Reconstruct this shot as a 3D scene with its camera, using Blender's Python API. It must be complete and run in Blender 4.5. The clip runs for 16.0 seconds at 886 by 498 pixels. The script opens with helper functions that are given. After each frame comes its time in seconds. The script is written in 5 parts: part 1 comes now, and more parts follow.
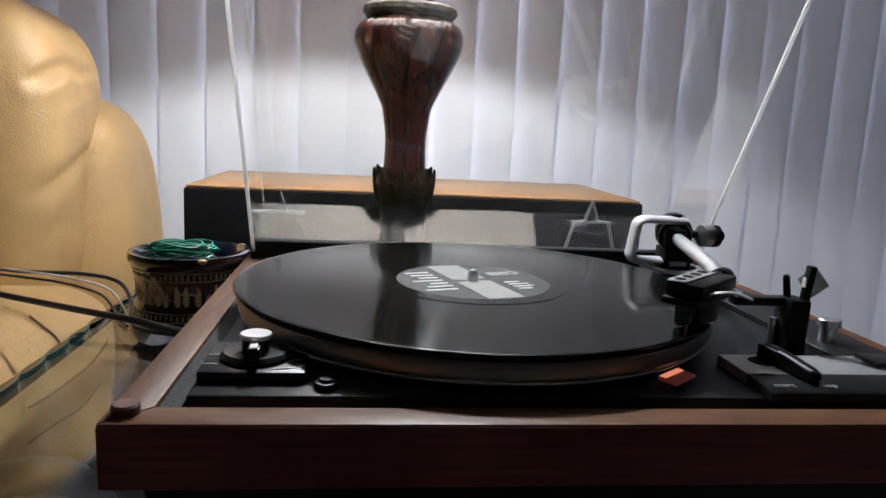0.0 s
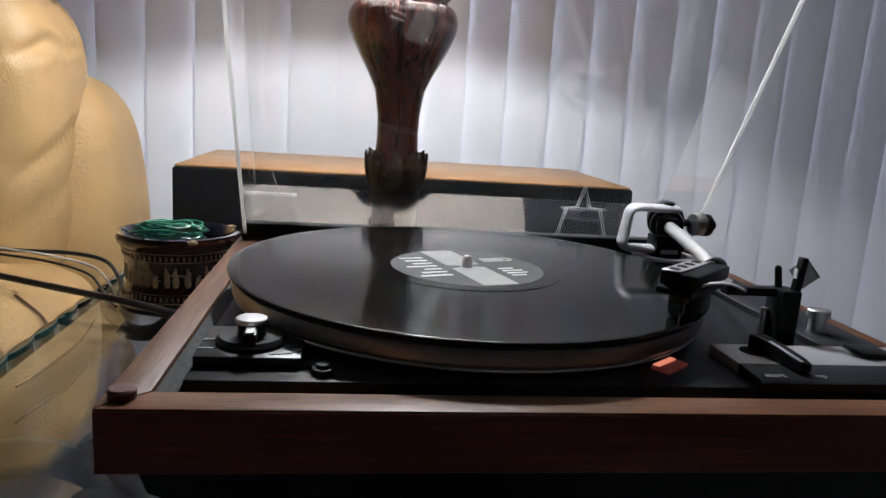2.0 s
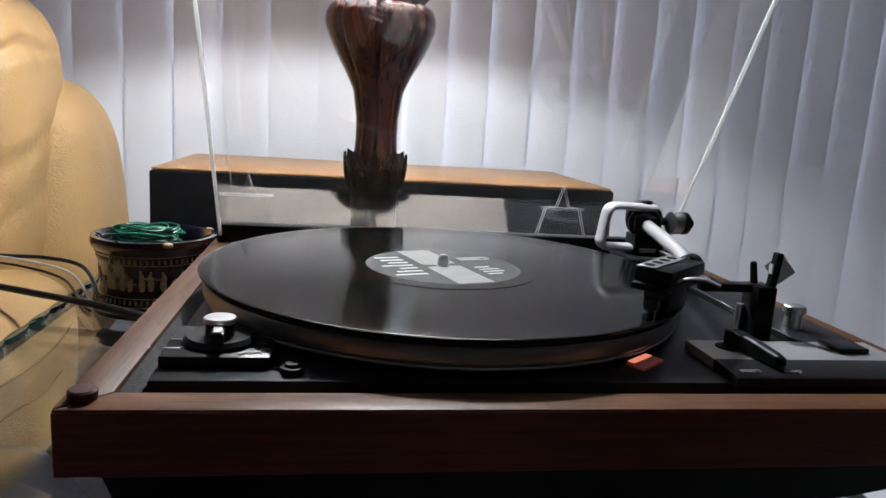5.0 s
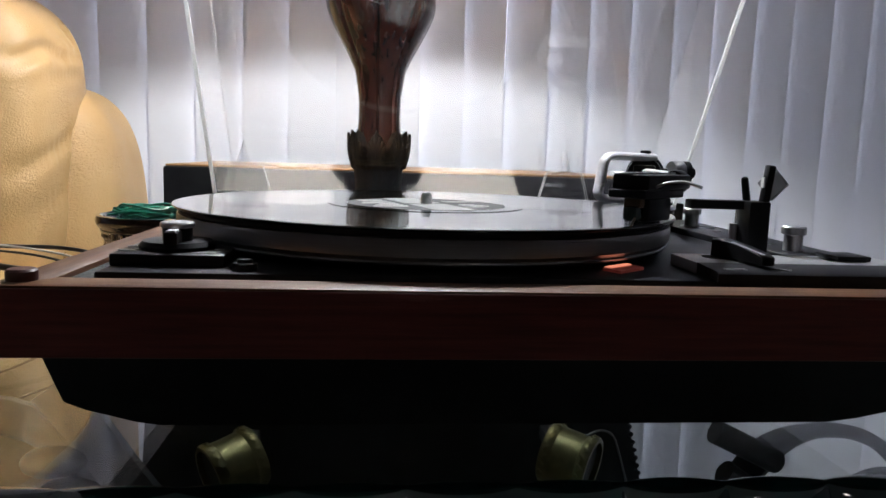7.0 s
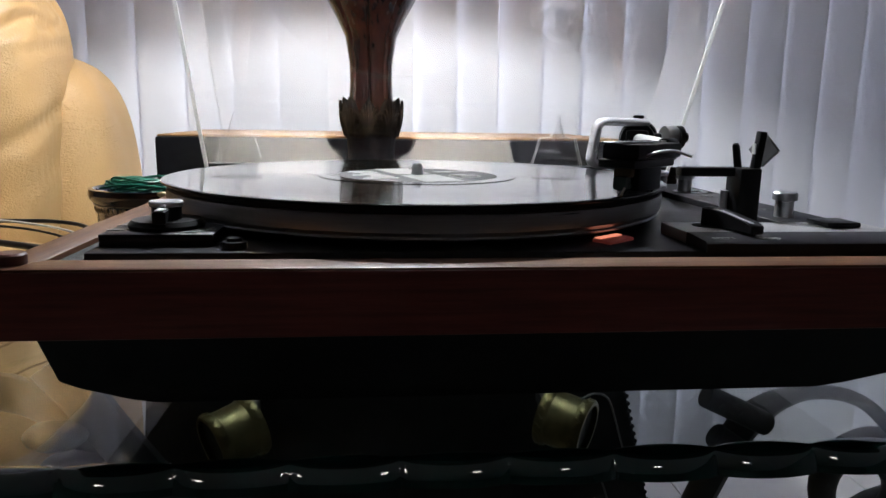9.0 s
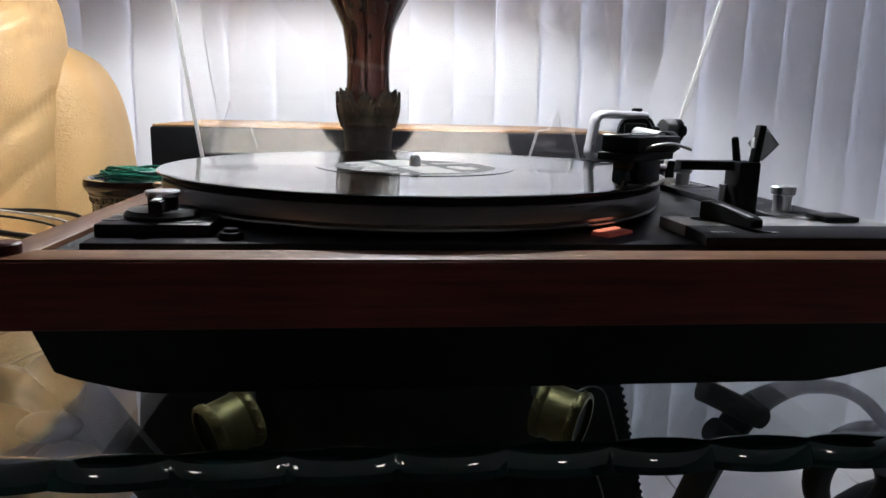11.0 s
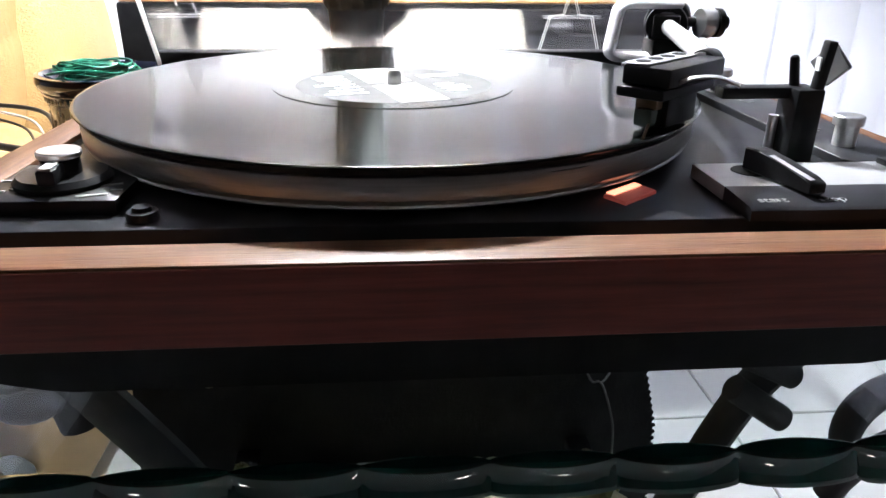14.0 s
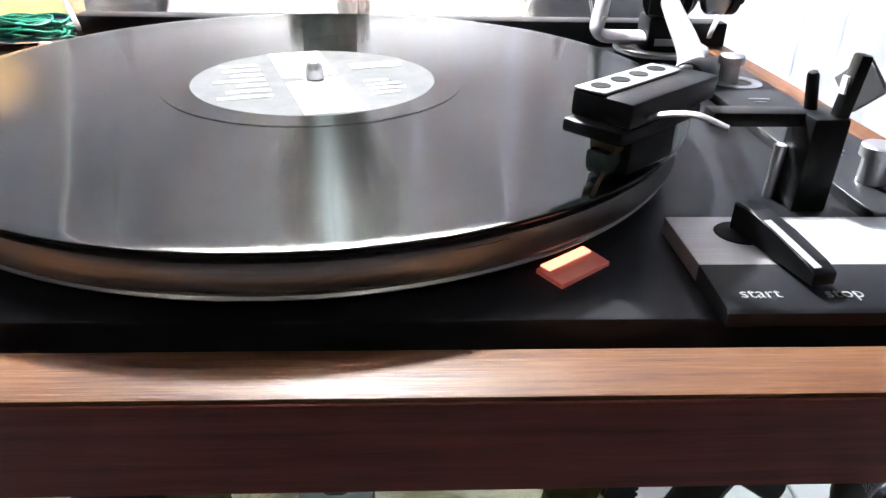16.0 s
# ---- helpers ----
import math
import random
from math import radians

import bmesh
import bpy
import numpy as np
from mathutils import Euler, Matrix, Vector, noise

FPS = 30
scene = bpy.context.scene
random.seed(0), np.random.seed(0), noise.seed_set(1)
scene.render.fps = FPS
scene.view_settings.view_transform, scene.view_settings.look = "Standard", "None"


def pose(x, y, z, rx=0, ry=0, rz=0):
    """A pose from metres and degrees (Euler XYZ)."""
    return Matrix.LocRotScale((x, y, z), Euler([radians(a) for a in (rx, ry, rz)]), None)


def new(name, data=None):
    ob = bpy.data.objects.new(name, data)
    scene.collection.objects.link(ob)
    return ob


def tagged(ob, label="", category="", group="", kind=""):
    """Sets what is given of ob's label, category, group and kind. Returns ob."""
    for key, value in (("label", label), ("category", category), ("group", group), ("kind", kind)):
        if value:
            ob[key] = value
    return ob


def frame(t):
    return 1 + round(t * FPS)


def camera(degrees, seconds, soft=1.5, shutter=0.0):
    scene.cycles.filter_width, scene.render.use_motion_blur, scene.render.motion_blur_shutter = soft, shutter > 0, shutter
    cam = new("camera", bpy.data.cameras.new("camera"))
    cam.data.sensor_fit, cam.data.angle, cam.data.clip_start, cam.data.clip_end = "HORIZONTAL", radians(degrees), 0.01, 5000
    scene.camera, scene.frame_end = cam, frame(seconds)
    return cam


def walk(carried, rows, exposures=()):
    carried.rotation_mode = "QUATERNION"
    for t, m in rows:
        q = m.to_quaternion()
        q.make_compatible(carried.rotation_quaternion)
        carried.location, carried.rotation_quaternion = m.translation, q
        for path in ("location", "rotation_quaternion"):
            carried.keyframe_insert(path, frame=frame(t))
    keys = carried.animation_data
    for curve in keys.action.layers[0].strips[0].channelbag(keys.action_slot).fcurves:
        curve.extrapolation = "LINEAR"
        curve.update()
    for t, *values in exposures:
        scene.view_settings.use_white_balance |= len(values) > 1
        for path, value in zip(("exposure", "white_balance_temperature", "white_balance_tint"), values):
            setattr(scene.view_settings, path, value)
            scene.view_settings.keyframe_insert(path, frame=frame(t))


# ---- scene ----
cam = camera(64.8, 16.0, soft=1.5)
# seconds, eye in metres, turn in degrees
PATH = [
    (0, -0.0715, -0.4418, 0.8185, 80.12, -2.73, -6.09),
    (0.5, -0.0733, -0.4454, 0.8170, 79.89, -3.00, -6.91),
    (1, -0.0724, -0.4427, 0.8189, 79.49, -3.03, -7.43),
    (1.5, -0.0732, -0.4412, 0.8217, 79.28, -3.38, -7.69),
    (2, -0.0770, -0.4406, 0.8207, 78.68, -3.74, -7.06),
    (2.5, -0.0740, -0.4395, 0.8212, 78.46, -3.80, -7.45),
    (3, -0.0745, -0.4386, 0.8197, 78.03, -3.91, -7.74),
    (3.5, -0.0724, -0.4406, 0.8189, 78.04, -3.77, -7.93),
    (4, -0.0713, -0.4397, 0.8187, 78.22, -3.93, -8.52),
    (6.5, -0.0466, -0.4374, 0.7799, 81.70, -2.36, -6.45),
    (7, -0.0310, -0.4408, 0.7521, 82.29, -1.83, -5.29),
    (7.5, -0.0278, -0.4398, 0.7528, 81.18, -0.68, -4.57),
    (8, -0.0278, -0.4398, 0.7546, 80.66, -0.75, -4.80),
    (8.5, -0.0294, -0.4389, 0.7582, 79.94, -1.09, -4.57),
    (9, -0.0269, -0.4407, 0.7577, 79.18, -0.85, -5.54),
    (9.5, -0.0263, -0.4370, 0.7567, 78.67, -0.79, -5.45),
    (12, -0.0304, -0.4403, 0.7588, 78.58, -1.54, -6.09),
    (12.5, -0.0311, -0.4396, 0.7642, 78.90, -1.58, -5.95),
    (13, -0.0255, -0.4273, 0.7782, 77.31, -1.97, -6.37),
    (13.5, -0.0129, -0.3935, 0.7847, 73.15, -1.98, -5.62),
    (14, -0.0047, -0.3659, 0.7848, 66.76, -0.57, -4.58),
    (14.5, 0.0153, -0.3217, 0.7912, 63.38, -0.85, -3.32),
    (15, 0.0371, -0.2980, 0.7883, 61.90, -0.14, -3.28),
    (15.5, 0.0463, -0.2831, 0.7911, 60.51, -0.20, -1.94),
    (16, 0.0407, -0.2926, 0.7993, 61.37, -1.09, -2.24),
]
EXPOSURES = [(0, -0.2), (4.0, -0.2), (6.5, 0.0), (9.0, 0.05), (12.0, 0.2), (12.6, 0.16), (13.0, 0.08), (13.5, 0.2), (14.0, 1.68), (14.6, 2.02), (16, 1.88)]
walk(cam, [(t, pose(x, y, z, rx, ry, rz)) for t, x, y, z, rx, ry, rz in PATH], EXPOSURES)

# ---- world and lights ----
world = bpy.data.worlds.new("world")
scene.world = world
world.use_nodes = True
world.node_tree.nodes["Background"].inputs[0].default_value = (0.05, 0.07, 0.12, 1)
world.node_tree.nodes["Background"].inputs[1].default_value = 0.3

LAMP_X, LAMP_Y = -0.030, 0.325     # axis of the table lamp
BULB_Z = 1.185


def light(name, kind, m, power, colour, size=0.1, size_y=None):
    d = bpy.data.lights.new(name, kind)
    d.energy, d.color = power, colour
    if kind == "AREA":
        d.size = size
        if size_y:
            d.shape, d.size_y = "RECTANGLE", size_y
    else:
        d.shadow_soft_size = size
    ob = new(name, d)
    ob.matrix_basis = m
    return ob


light("bulb_light", "POINT", pose(LAMP_X, LAMP_Y, BULB_Z), 22.0, (0.92, 0.98, 1.04), 0.022)


# ---- materials ----
def mat(name, colour, rough=0.5, metal=0.0, second=None, scale=40.0, amount=0.5, bump=0.0, bump_scale=300.0,
        stretch=(1, 1, 1), rough_var=0.1, coat=0.0, spec=0.5, aniso=0.0, trans=0.0, ior=1.45, emit=None, emit_power=0.0,
        sheen=0.0, random_tint=0.0, bump2=0.0, bump2_scale=20.0):
    m = bpy.data.materials.new(name)
    m.use_nodes = True
    nt = m.node_tree
    n, l = nt.nodes, nt.links
    b = n["Principled BSDF"]
    b.inputs["Roughness"].default_value = rough
    b.inputs["Metallic"].default_value = metal
    b.inputs["Coat Weight"].default_value = coat
    b.inputs["Coat Roughness"].default_value = 0.06
    b.inputs["Specular IOR Level"].default_value = spec
    b.inputs["Anisotropic"].default_value = aniso
    b.inputs["Transmission Weight"].default_value = trans
    b.inputs["IOR"].default_value = ior
    b.inputs["Sheen Weight"].default_value = sheen
    c4 = (*colour, 1)
    b.inputs["Base Color"].default_value = c4
    if emit:
        b.inputs["Emission Color"].default_value = (*emit, 1)
        b.inputs["Emission Strength"].default_value = emit_power
    tc = n.new("ShaderNodeTexCoord")
    mp = n.new("ShaderNodeMapping")
    mp.inputs["Scale"].default_value = stretch
    l.new(tc.outputs["Object"], mp.inputs["Vector"])
    if second is not None:
        no = n.new("ShaderNodeTexNoise")
        no.inputs["Scale"].default_value = scale
        no.inputs["Detail"].default_value = 7
        no.inputs["Roughness"].default_value = 0.6
        l.new(mp.outputs["Vector"], no.inputs["Vector"])
        ramp = n.new("ShaderNodeValToRGB")
        ramp.color_ramp.elements[0].position = 0.5 - 0.25 * (1.2 - amount)
        ramp.color_ramp.elements[1].position = 0.5 + 0.25 * (1.2 - amount)
        ramp.color_ramp.elements[0].color = c4
        ramp.color_ramp.elements[1].color = (*second, 1)
        l.new(no.outputs["Fac"], ramp.inputs["Fac"])
        out = ramp.outputs["Color"]
        if random_tint > 0:
            oi = n.new("ShaderNodeObjectInfo")
            mr = n.new("ShaderNodeMapRange")
            mr.inputs["To Min"].default_value = 1 - random_tint
            mr.inputs["To Max"].default_value = 1 + random_tint
            l.new(oi.outputs["Random"], mr.inputs["Value"])
            mx = n.new("ShaderNodeVectorMath")
            mx.operation = "SCALE"
            l.new(out, mx.inputs[0])
            l.new(mr.outputs["Result"], mx.inputs["Scale"])
            out = mx.outputs["Vector"]
        l.new(out, b.inputs["Base Color"])
    if rough_var > 0:
        nr = n.new("ShaderNodeTexNoise")
        nr.inputs["Scale"].default_value = scale * 0.6
        nr.inputs["Detail"].default_value = 4
        l.new(mp.outputs["Vector"], nr.inputs["Vector"])
        rr = n.new("ShaderNodeMapRange")
        rr.inputs["To Min"].default_value = max(0.0, rough - rough_var)
        rr.inputs["To Max"].default_value = min(1.0, rough + rough_var)
        l.new(nr.outputs["Fac"], rr.inputs["Value"])
        l.new(rr.outputs["Result"], b.inputs["Roughness"])
    if bump > 0:
        nb = n.new("ShaderNodeTexNoise")
        nb.inputs["Scale"].default_value = bump_scale
        nb.inputs["Detail"].default_value = 5
        l.new(mp.outputs["Vector"], nb.inputs["Vector"])
        bp = n.new("ShaderNodeBump")
        bp.inputs["Strength"].default_value = bump
        bp.inputs["Distance"].default_value = 0.002
        l.new(nb.outputs["Fac"], bp.inputs["Height"])
        if bump2 > 0:
            n2 = n.new("ShaderNodeTexNoise")
            n2.noise_type = "RIDGED_MULTIFRACTAL"
            n2.inputs["Scale"].default_value = bump2_scale
            n2.inputs["Detail"].default_value = 3
            n2.inputs["Distortion"].default_value = 0.6
            l.new(mp.outputs["Vector"], n2.inputs["Vector"])
            b2 = n.new("ShaderNodeBump")
            b2.invert = True
            b2.inputs["Strength"].default_value = bump2
            b2.inputs["Distance"].default_value = 0.004
            l.new(n2.outputs["Fac"], b2.inputs["Height"])
            l.new(b2.outputs["Normal"], bp.inputs["Normal"])
        l.new(bp.outputs["Normal"], b.inputs["Normal"])
    return m


WALNUT = mat("walnut", (0.050, 0.014, 0.009), 0.46, second=(0.150, 0.069, 0.028), spec=0.28, scale=16, stretch=(1.6, 30, 30), amount=0.35,
             bump=0.15, bump_scale=40)
WALNUT_Y = mat("walnut_along", (0.050, 0.014, 0.009), 0.46, second=(0.150, 0.069, 0.028), spec=0.28, scale=16, stretch=(30, 1.6, 30), amount=0.35,
               bump=0.15, bump_scale=40)
# darker, redder variant of the walnut colour for the front face
FRONTWOOD = mat("walnut_front_tone", (0.058, 0.0090, 0.0080), 0.46, second=(0.135, 0.027, 0.019), spec=0.26, scale=13, stretch=(1.3, 26, 26), amount=0.4,
             bump=0.12, bump_scale=40)
TEAK = mat("teak_veneer", (0.29, 0.148, 0.056), 0.4, second=(0.40, 0.215, 0.088), scale=9, stretch=(1.0, 16, 16), amount=0.5, bump=0.06, bump_scale=30)
MAHOGANY = mat("mahogany_lacquer", (0.032, 0.007, 0.005), 0.25, second=(0.075, 0.017, 0.008), scale=18, stretch=(8, 8, 1.2), coat=0.5, bump=0.04, bump_scale=60)
DARKBRONZE = mat("dark_bronzed_carving", (0.014, 0.009, 0.006), 0.46, second=(0.042, 0.026, 0.011), scale=130, amount=0.9, bump=0.2, bump_scale=200)
DECK = mat("black_painted_deck", (0.008, 0.008, 0.010), 0.40, second=(0.017, 0.017, 0.020), scale=60, bump=0.03, bump_scale=1500, rough_var=0.06, spec=0.32)
PLASTIC = mat("black_plastic", (0.006, 0.006, 0.007), 0.36, spec=0.26, second=(0.010, 0.010, 0.011), scale=90, bump=0.04, bump_scale=700)
SOOT = mat("black_matte_plastic", (0.003, 0.003, 0.004), 0.6, spec=0.14, second=(0.007, 0.007, 0.008), scale=60, bump=0.05, bump_scale=400)
GREYEDGE = mat("grey_felt_strip", (0.020, 0.020, 0.021), 0.9, second=(0.055, 0.055, 0.055), scale=400, amount=0.8, bump=0.5, bump_scale=1200)
ALU = mat("brushed_aluminium", (0.62, 0.62, 0.64), 0.32, 1.0, second=(0.74, 0.74, 0.76), scale=60, stretch=(0.6, 30, 30), bump=0.05, bump_scale=80)
ARMALU = mat("satin_aluminium_tube", (0.78, 0.78, 0.79), 0.34, 0.85, second=(0.86, 0.86, 0.86), scale=60, rough_var=0.05)
CASTALU = mat("cast_silver_frame", (0.56, 0.55, 0.59), 0.48, 0.25, second=(0.68, 0.67, 0.71), scale=120, bump=0.25, bump_scale=700)
SATIN = mat("satin_silver_paint", (0.42, 0.42, 0.43), 0.38, 0.45, second=(0.50, 0.50, 0.51), scale=60, stretch=(0.6, 30, 30), bump=0.04, bump_scale=80)
CHROME = mat("chrome", (0.68, 0.68, 0.70), 0.34, 1.0, rough_var=0.05)
PLATTER = mat("turned_platter_rim", (0.31, 0.305, 0.30), 0.30, 0.82, second=(0.36, 0.355, 0.35), scale=30, stretch=(1, 1, 40), aniso=0.7, rough_var=0.06)
RUBBER = mat("ribbed_rubber_mat", (0.008, 0.008, 0.008), 0.7, second=(0.013, 0.013, 0.013), scale=80)
REDBROWN = mat("red_brown_bumper", (0.05, 0.010, 0.008), 0.5, second=(0.08, 0.018, 0.012), scale=200, bump=0.1)
STROBE = mat("strobe_window", (0.55, 0.21, 0.18), 0.3, second=(0.62, 0.27, 0.23), scale=80, emit=(1.0, 0.12, 0.08), emit_power=0.03)
NEON = mat("strobe_neon_glow", (0.8, 0.25, 0.18), 0.3, emit=(1.0, 0.32, 0.20), emit_power=0.8)
WHITEPRINT = mat("white_print", (0.62, 0.62, 0.60), 0.6, second=(0.7, 0.7, 0.68), scale=300)
PRINTGREY = mat("worn_grey_print", (0.20, 0.20, 0.20), 0.6, second=(0.32, 0.32, 0.31), scale=400)
LABELGREY = mat("label_grey_paper", (0.060, 0.060, 0.062), 0.6, spec=0.16, coat=0.03, second=(0.078, 0.078, 0.078), scale=120, bump=0.05)
LABELWHITE = mat("label_white_paper", (0.27, 0.27, 0.265), 0.55, coat=0.03, second=(0.32, 0.32, 0.31), spec=0.2, scale=120, bump=0.05)


def leather_mat():
    """Tan hide: fine grain everywhere, patches of crinkles running across, and broad soft folds."""
    m = mat("tan_leather", (0.37, 0.225, 0.092), 0.44, second=(0.46, 0.295, 0.132), scale=5, amount=0.4)
    n, l = m.node_tree.nodes, m.node_tree.links
    b = n["Principled BSDF"]
    tc = n.new("ShaderNodeTexCoord")

    def wave(scale, stretch, detail, distortion):
        mp = n.new("ShaderNodeMapping")
        mp.inputs["Scale"].default_value = stretch
        l.new(tc.outputs["Object"], mp.inputs["Vector"])
        t = n.new("ShaderNodeTexNoise")
        t.inputs["Scale"].default_value = scale
        t.inputs["Detail"].default_value = detail
        t.inputs["Distortion"].default_value = distortion
        l.new(mp.outputs["Vector"], t.inputs["Vector"])
        return t.outputs["Fac"]

    def ramp(value, lo, hi):
        r = n.new("ShaderNodeMapRange")
        r.inputs["From Min"].default_value = lo
        r.inputs["From Max"].default_value = hi
        l.new(value, r.inputs["Value"])
        return r.outputs["Result"]

    def times(p, q):
        k = n.new("ShaderNodeMath")
        k.operation = "MULTIPLY"
        l.new(p, k.inputs[0])
        l.new(q, k.inputs[1])
        return k.outputs[0]

    last = None
    for height, strength, dist in ((wave(4.5, (1.4, 1.4, 0.7), 1, 0.8), 0.35, 0.02),
                                   (times(ramp(wave(150, (0.8, 0.8, 1.5), 4, 1.2), 0.35, 0.65), ramp(wave(6, (1, 1, 1), 2, 0), 0.50, 0.68)), 0.55, 0.0022),
                                   (wave(400, (1, 1, 1), 3, 0), 0.60, 0.0013)):
        bp = n.new("ShaderNodeBump")
        bp.inputs["Strength"].default_value = strength
        bp.inputs["Distance"].default_value = dist
        l.new(height, bp.inputs["Height"])
        if last is not None:
            l.new(last, bp.inputs["Normal"])
        last = bp.outputs["Normal"]
    l.new(last, b.inputs["Normal"])
    return m


LEATHER = leather_mat()
SEAM = mat("dark_leather_seam", (0.10, 0.05, 0.022), 0.7, second=(0.16, 0.08, 0.04), scale=90)
BLIND = mat("white_vinyl_slat", (0.74, 0.74, 0.755), 0.38, second=(0.80, 0.80, 0.81), scale=3, bump=0.04, bump_scale=900, random_tint=0.03)
bn, bl = BLIND.node_tree.nodes, BLIND.node_tree.links
bt_ = bn.new("ShaderNodeBsdfTranslucent")
bt_.inputs["Color"].default_value = (0.74, 0.75, 0.78, 1)
bx_ = bn.new("ShaderNodeMixShader")
bx_.inputs[0].default_value = 0.20
bl.new(bn["Principled BSDF"].outputs[0], bx_.inputs[1])
bl.new(bt_.outputs[0], bx_.inputs[2])
bl.new(bx_.outputs[0], bn["Material Output"].inputs[0])
COBALT = mat("cobalt_glaze", (0.003, 0.003, 0.009), 0.12, second=(0.004, 0.004, 0.02), scale=60, coat=0.8)
CLAYBROWN = mat("dark_brown_glaze", (0.030, 0.010, 0.006), 0.16, second=(0.042, 0.014, 0.008), scale=90, coat=0.6)
GOLDPAINT = mat("ochre_gold_ornament", (0.22, 0.145, 0.075), 0.45, second=(0.38, 0.28, 0.16), scale=200, bump=0.2, bump_scale=500)
GREEN = mat("green_cord_plastic", (0.004, 0.075, 0.045), 0.30, second=(0.015, 0.16, 0.10), scale=300, coat=0.2)
CABLEBLACK = mat("black_cable", (0.010, 0.009, 0.010), 0.35, second=(0.018, 0.014, 0.014), scale=100)
CABLEWHITE = mat("white_cable", (0.46, 0.43, 0.38), 0.4, second=(0.58, 0.55, 0.50), scale=100)
BRASS = mat("aged_brass", (0.095, 0.082, 0.036), 0.40, 0.85, second=(0.17, 0.15, 0.070), scale=70, bump=0.15, bump_scale=200)
IRON = mat("black_wrought_iron", (0.010, 0.012, 0.013), 0.5, second=(0.02, 0.022, 0.024), scale=70, bump=0.3, bump_scale=160)
GLASSRIM = mat("dark_green_glass_rim", (0.001, 0.016, 0.014), 0.06, second=(0.002, 0.034, 0.028), scale=30, coat=0.8, rough_var=0.03, spec=0.9)
ROPE = mat("cream_rope", (0.46, 0.41, 0.28), 0.8, second=(0.60, 0.54, 0.39), scale=60, bump=0.5, bump_scale=350)
HIDE = mat("mottled_cream_hide", (0.22, 0.18, 0.11), 0.75, second=(0.56, 0.50, 0.37), scale=16, amount=0.9, stretch=(1, 3, 1), bump=0.5, bump_scale=160)
TINGREY = mat("grey_tin", (0.075, 0.078, 0.080), 0.4, second=(0.11, 0.112, 0.115), scale=50)
TRUNK = mat("black_storage_chest", (0.006, 0.006, 0.008), 0.55, spec=0.2, second=(0.016, 0.015, 0.018), scale=40, bump=0.3, bump_scale=250)
FLOORM = mat("pale_stone_tile", (0.62, 0.61, 0.60), 0.30, second=(0.70, 0.69, 0.68), scale=6, bump=0.05, bump_scale=80)
GROUT = mat("tile_grout", (0.22, 0.21, 0.20), 0.9, second=(0.28, 0.27, 0.26), scale=60)
# grey chosen dark so the unseen walls return little light
WALLM = mat("painted_wall", (0.22, 0.218, 0.215), 0.8, second=(0.27, 0.268, 0.265), scale=4, bump=0.1, bump_scale=150)
CEILM = mat("ceiling_paint", (0.66, 0.66, 0.65), 0.85, second=(0.70, 0.70, 0.69), scale=4, bump=0.05, bump_scale=150)
SHADE = mat("cream_fabric_shade", (0.86, 0.82, 0.77), 0.8, second=(0.90, 0.87, 0.82), scale=60, stretch=(1, 1, 3), bump=0.2, bump_scale=500)
BULB = mat("lit_bulb", (1, 0.95, 0.85), 0.4, emit=(1.0, 0.985, 0.965), emit_power=60.0)
FIXTURE = mat("lit_ceiling_panel", (1, 0.97, 0.92), 0.5, emit=(1.0, 0.95, 0.9), emit_power=22.0)
DUSK = mat("dusk_outside", (0.05, 0.08, 0.16), 0.9, emit=(0.80, 0.83, 1.0), emit_power=3.8)
CARD = mat("grey_card", (0.25, 0.25, 0.26), 0.6, second=(0.32, 0.32, 0.33), scale=90)
AMBER = mat("amber_crystal", (0.55, 0.45, 0.12), 0.08, second=(0.7, 0.6, 0.2), scale=60, coat=1.0, trans=0.4)
SMOKE = mat("smoky_green_plastic", (0.03, 0.045, 0.04), 0.15, second=(0.05, 0.07, 0.06), scale=120, coat=0.5)
TUFT = mat("stylus_brown_body", (0.10, 0.065, 0.03), 0.4, second=(0.16, 0.10, 0.05), scale=200)


def pane_mat(name, colour, ior):
    """A thin clear pane: it lets light and shadow rays through, tinted, and reflects by Fresnel."""
    m = bpy.data.materials.new(name)
    m.use_nodes = True
    n, l = m.node_tree.nodes, m.node_tree.links
    n.remove(n["Principled BSDF"])
    tr_ = n.new("ShaderNodeBsdfTransparent")
    tr_.inputs["Color"].default_value = (*colour, 1)
    go = n.new("ShaderNodeBsdfGlossy")
    go.inputs["Roughness"].default_value = 0.01
    go.inputs["Color"].default_value = (1, 1, 1, 1)
    fr_ = n.new("ShaderNodeLayerWeight")
    fr_.inputs["Blend"].default_value = 0.5
    pw = n.new("ShaderNodeMath")
    pw.operation = "POWER"
    pw.inputs[1].default_value = 5.0
    l.new(fr_.outputs["Facing"], pw.inputs[0])
    f0 = ((ior - 1) / (ior + 1)) ** 2
    sc = n.new("ShaderNodeMath")
    sc.operation = "MULTIPLY_ADD"
    sc.inputs[1].default_value = 0.9 - f0
    sc.inputs[2].default_value = f0
    l.new(pw.outputs[0], sc.inputs[0])
    mix = n.new("ShaderNodeMixShader")
    l.new(sc.outputs[0], mix.inputs[0])
    l.new(tr_.outputs[0], mix.inputs[1])
    l.new(go.outputs[0], mix.inputs[2])
    l.new(mix.outputs[0], n["Material Output"].inputs[0])
    return m


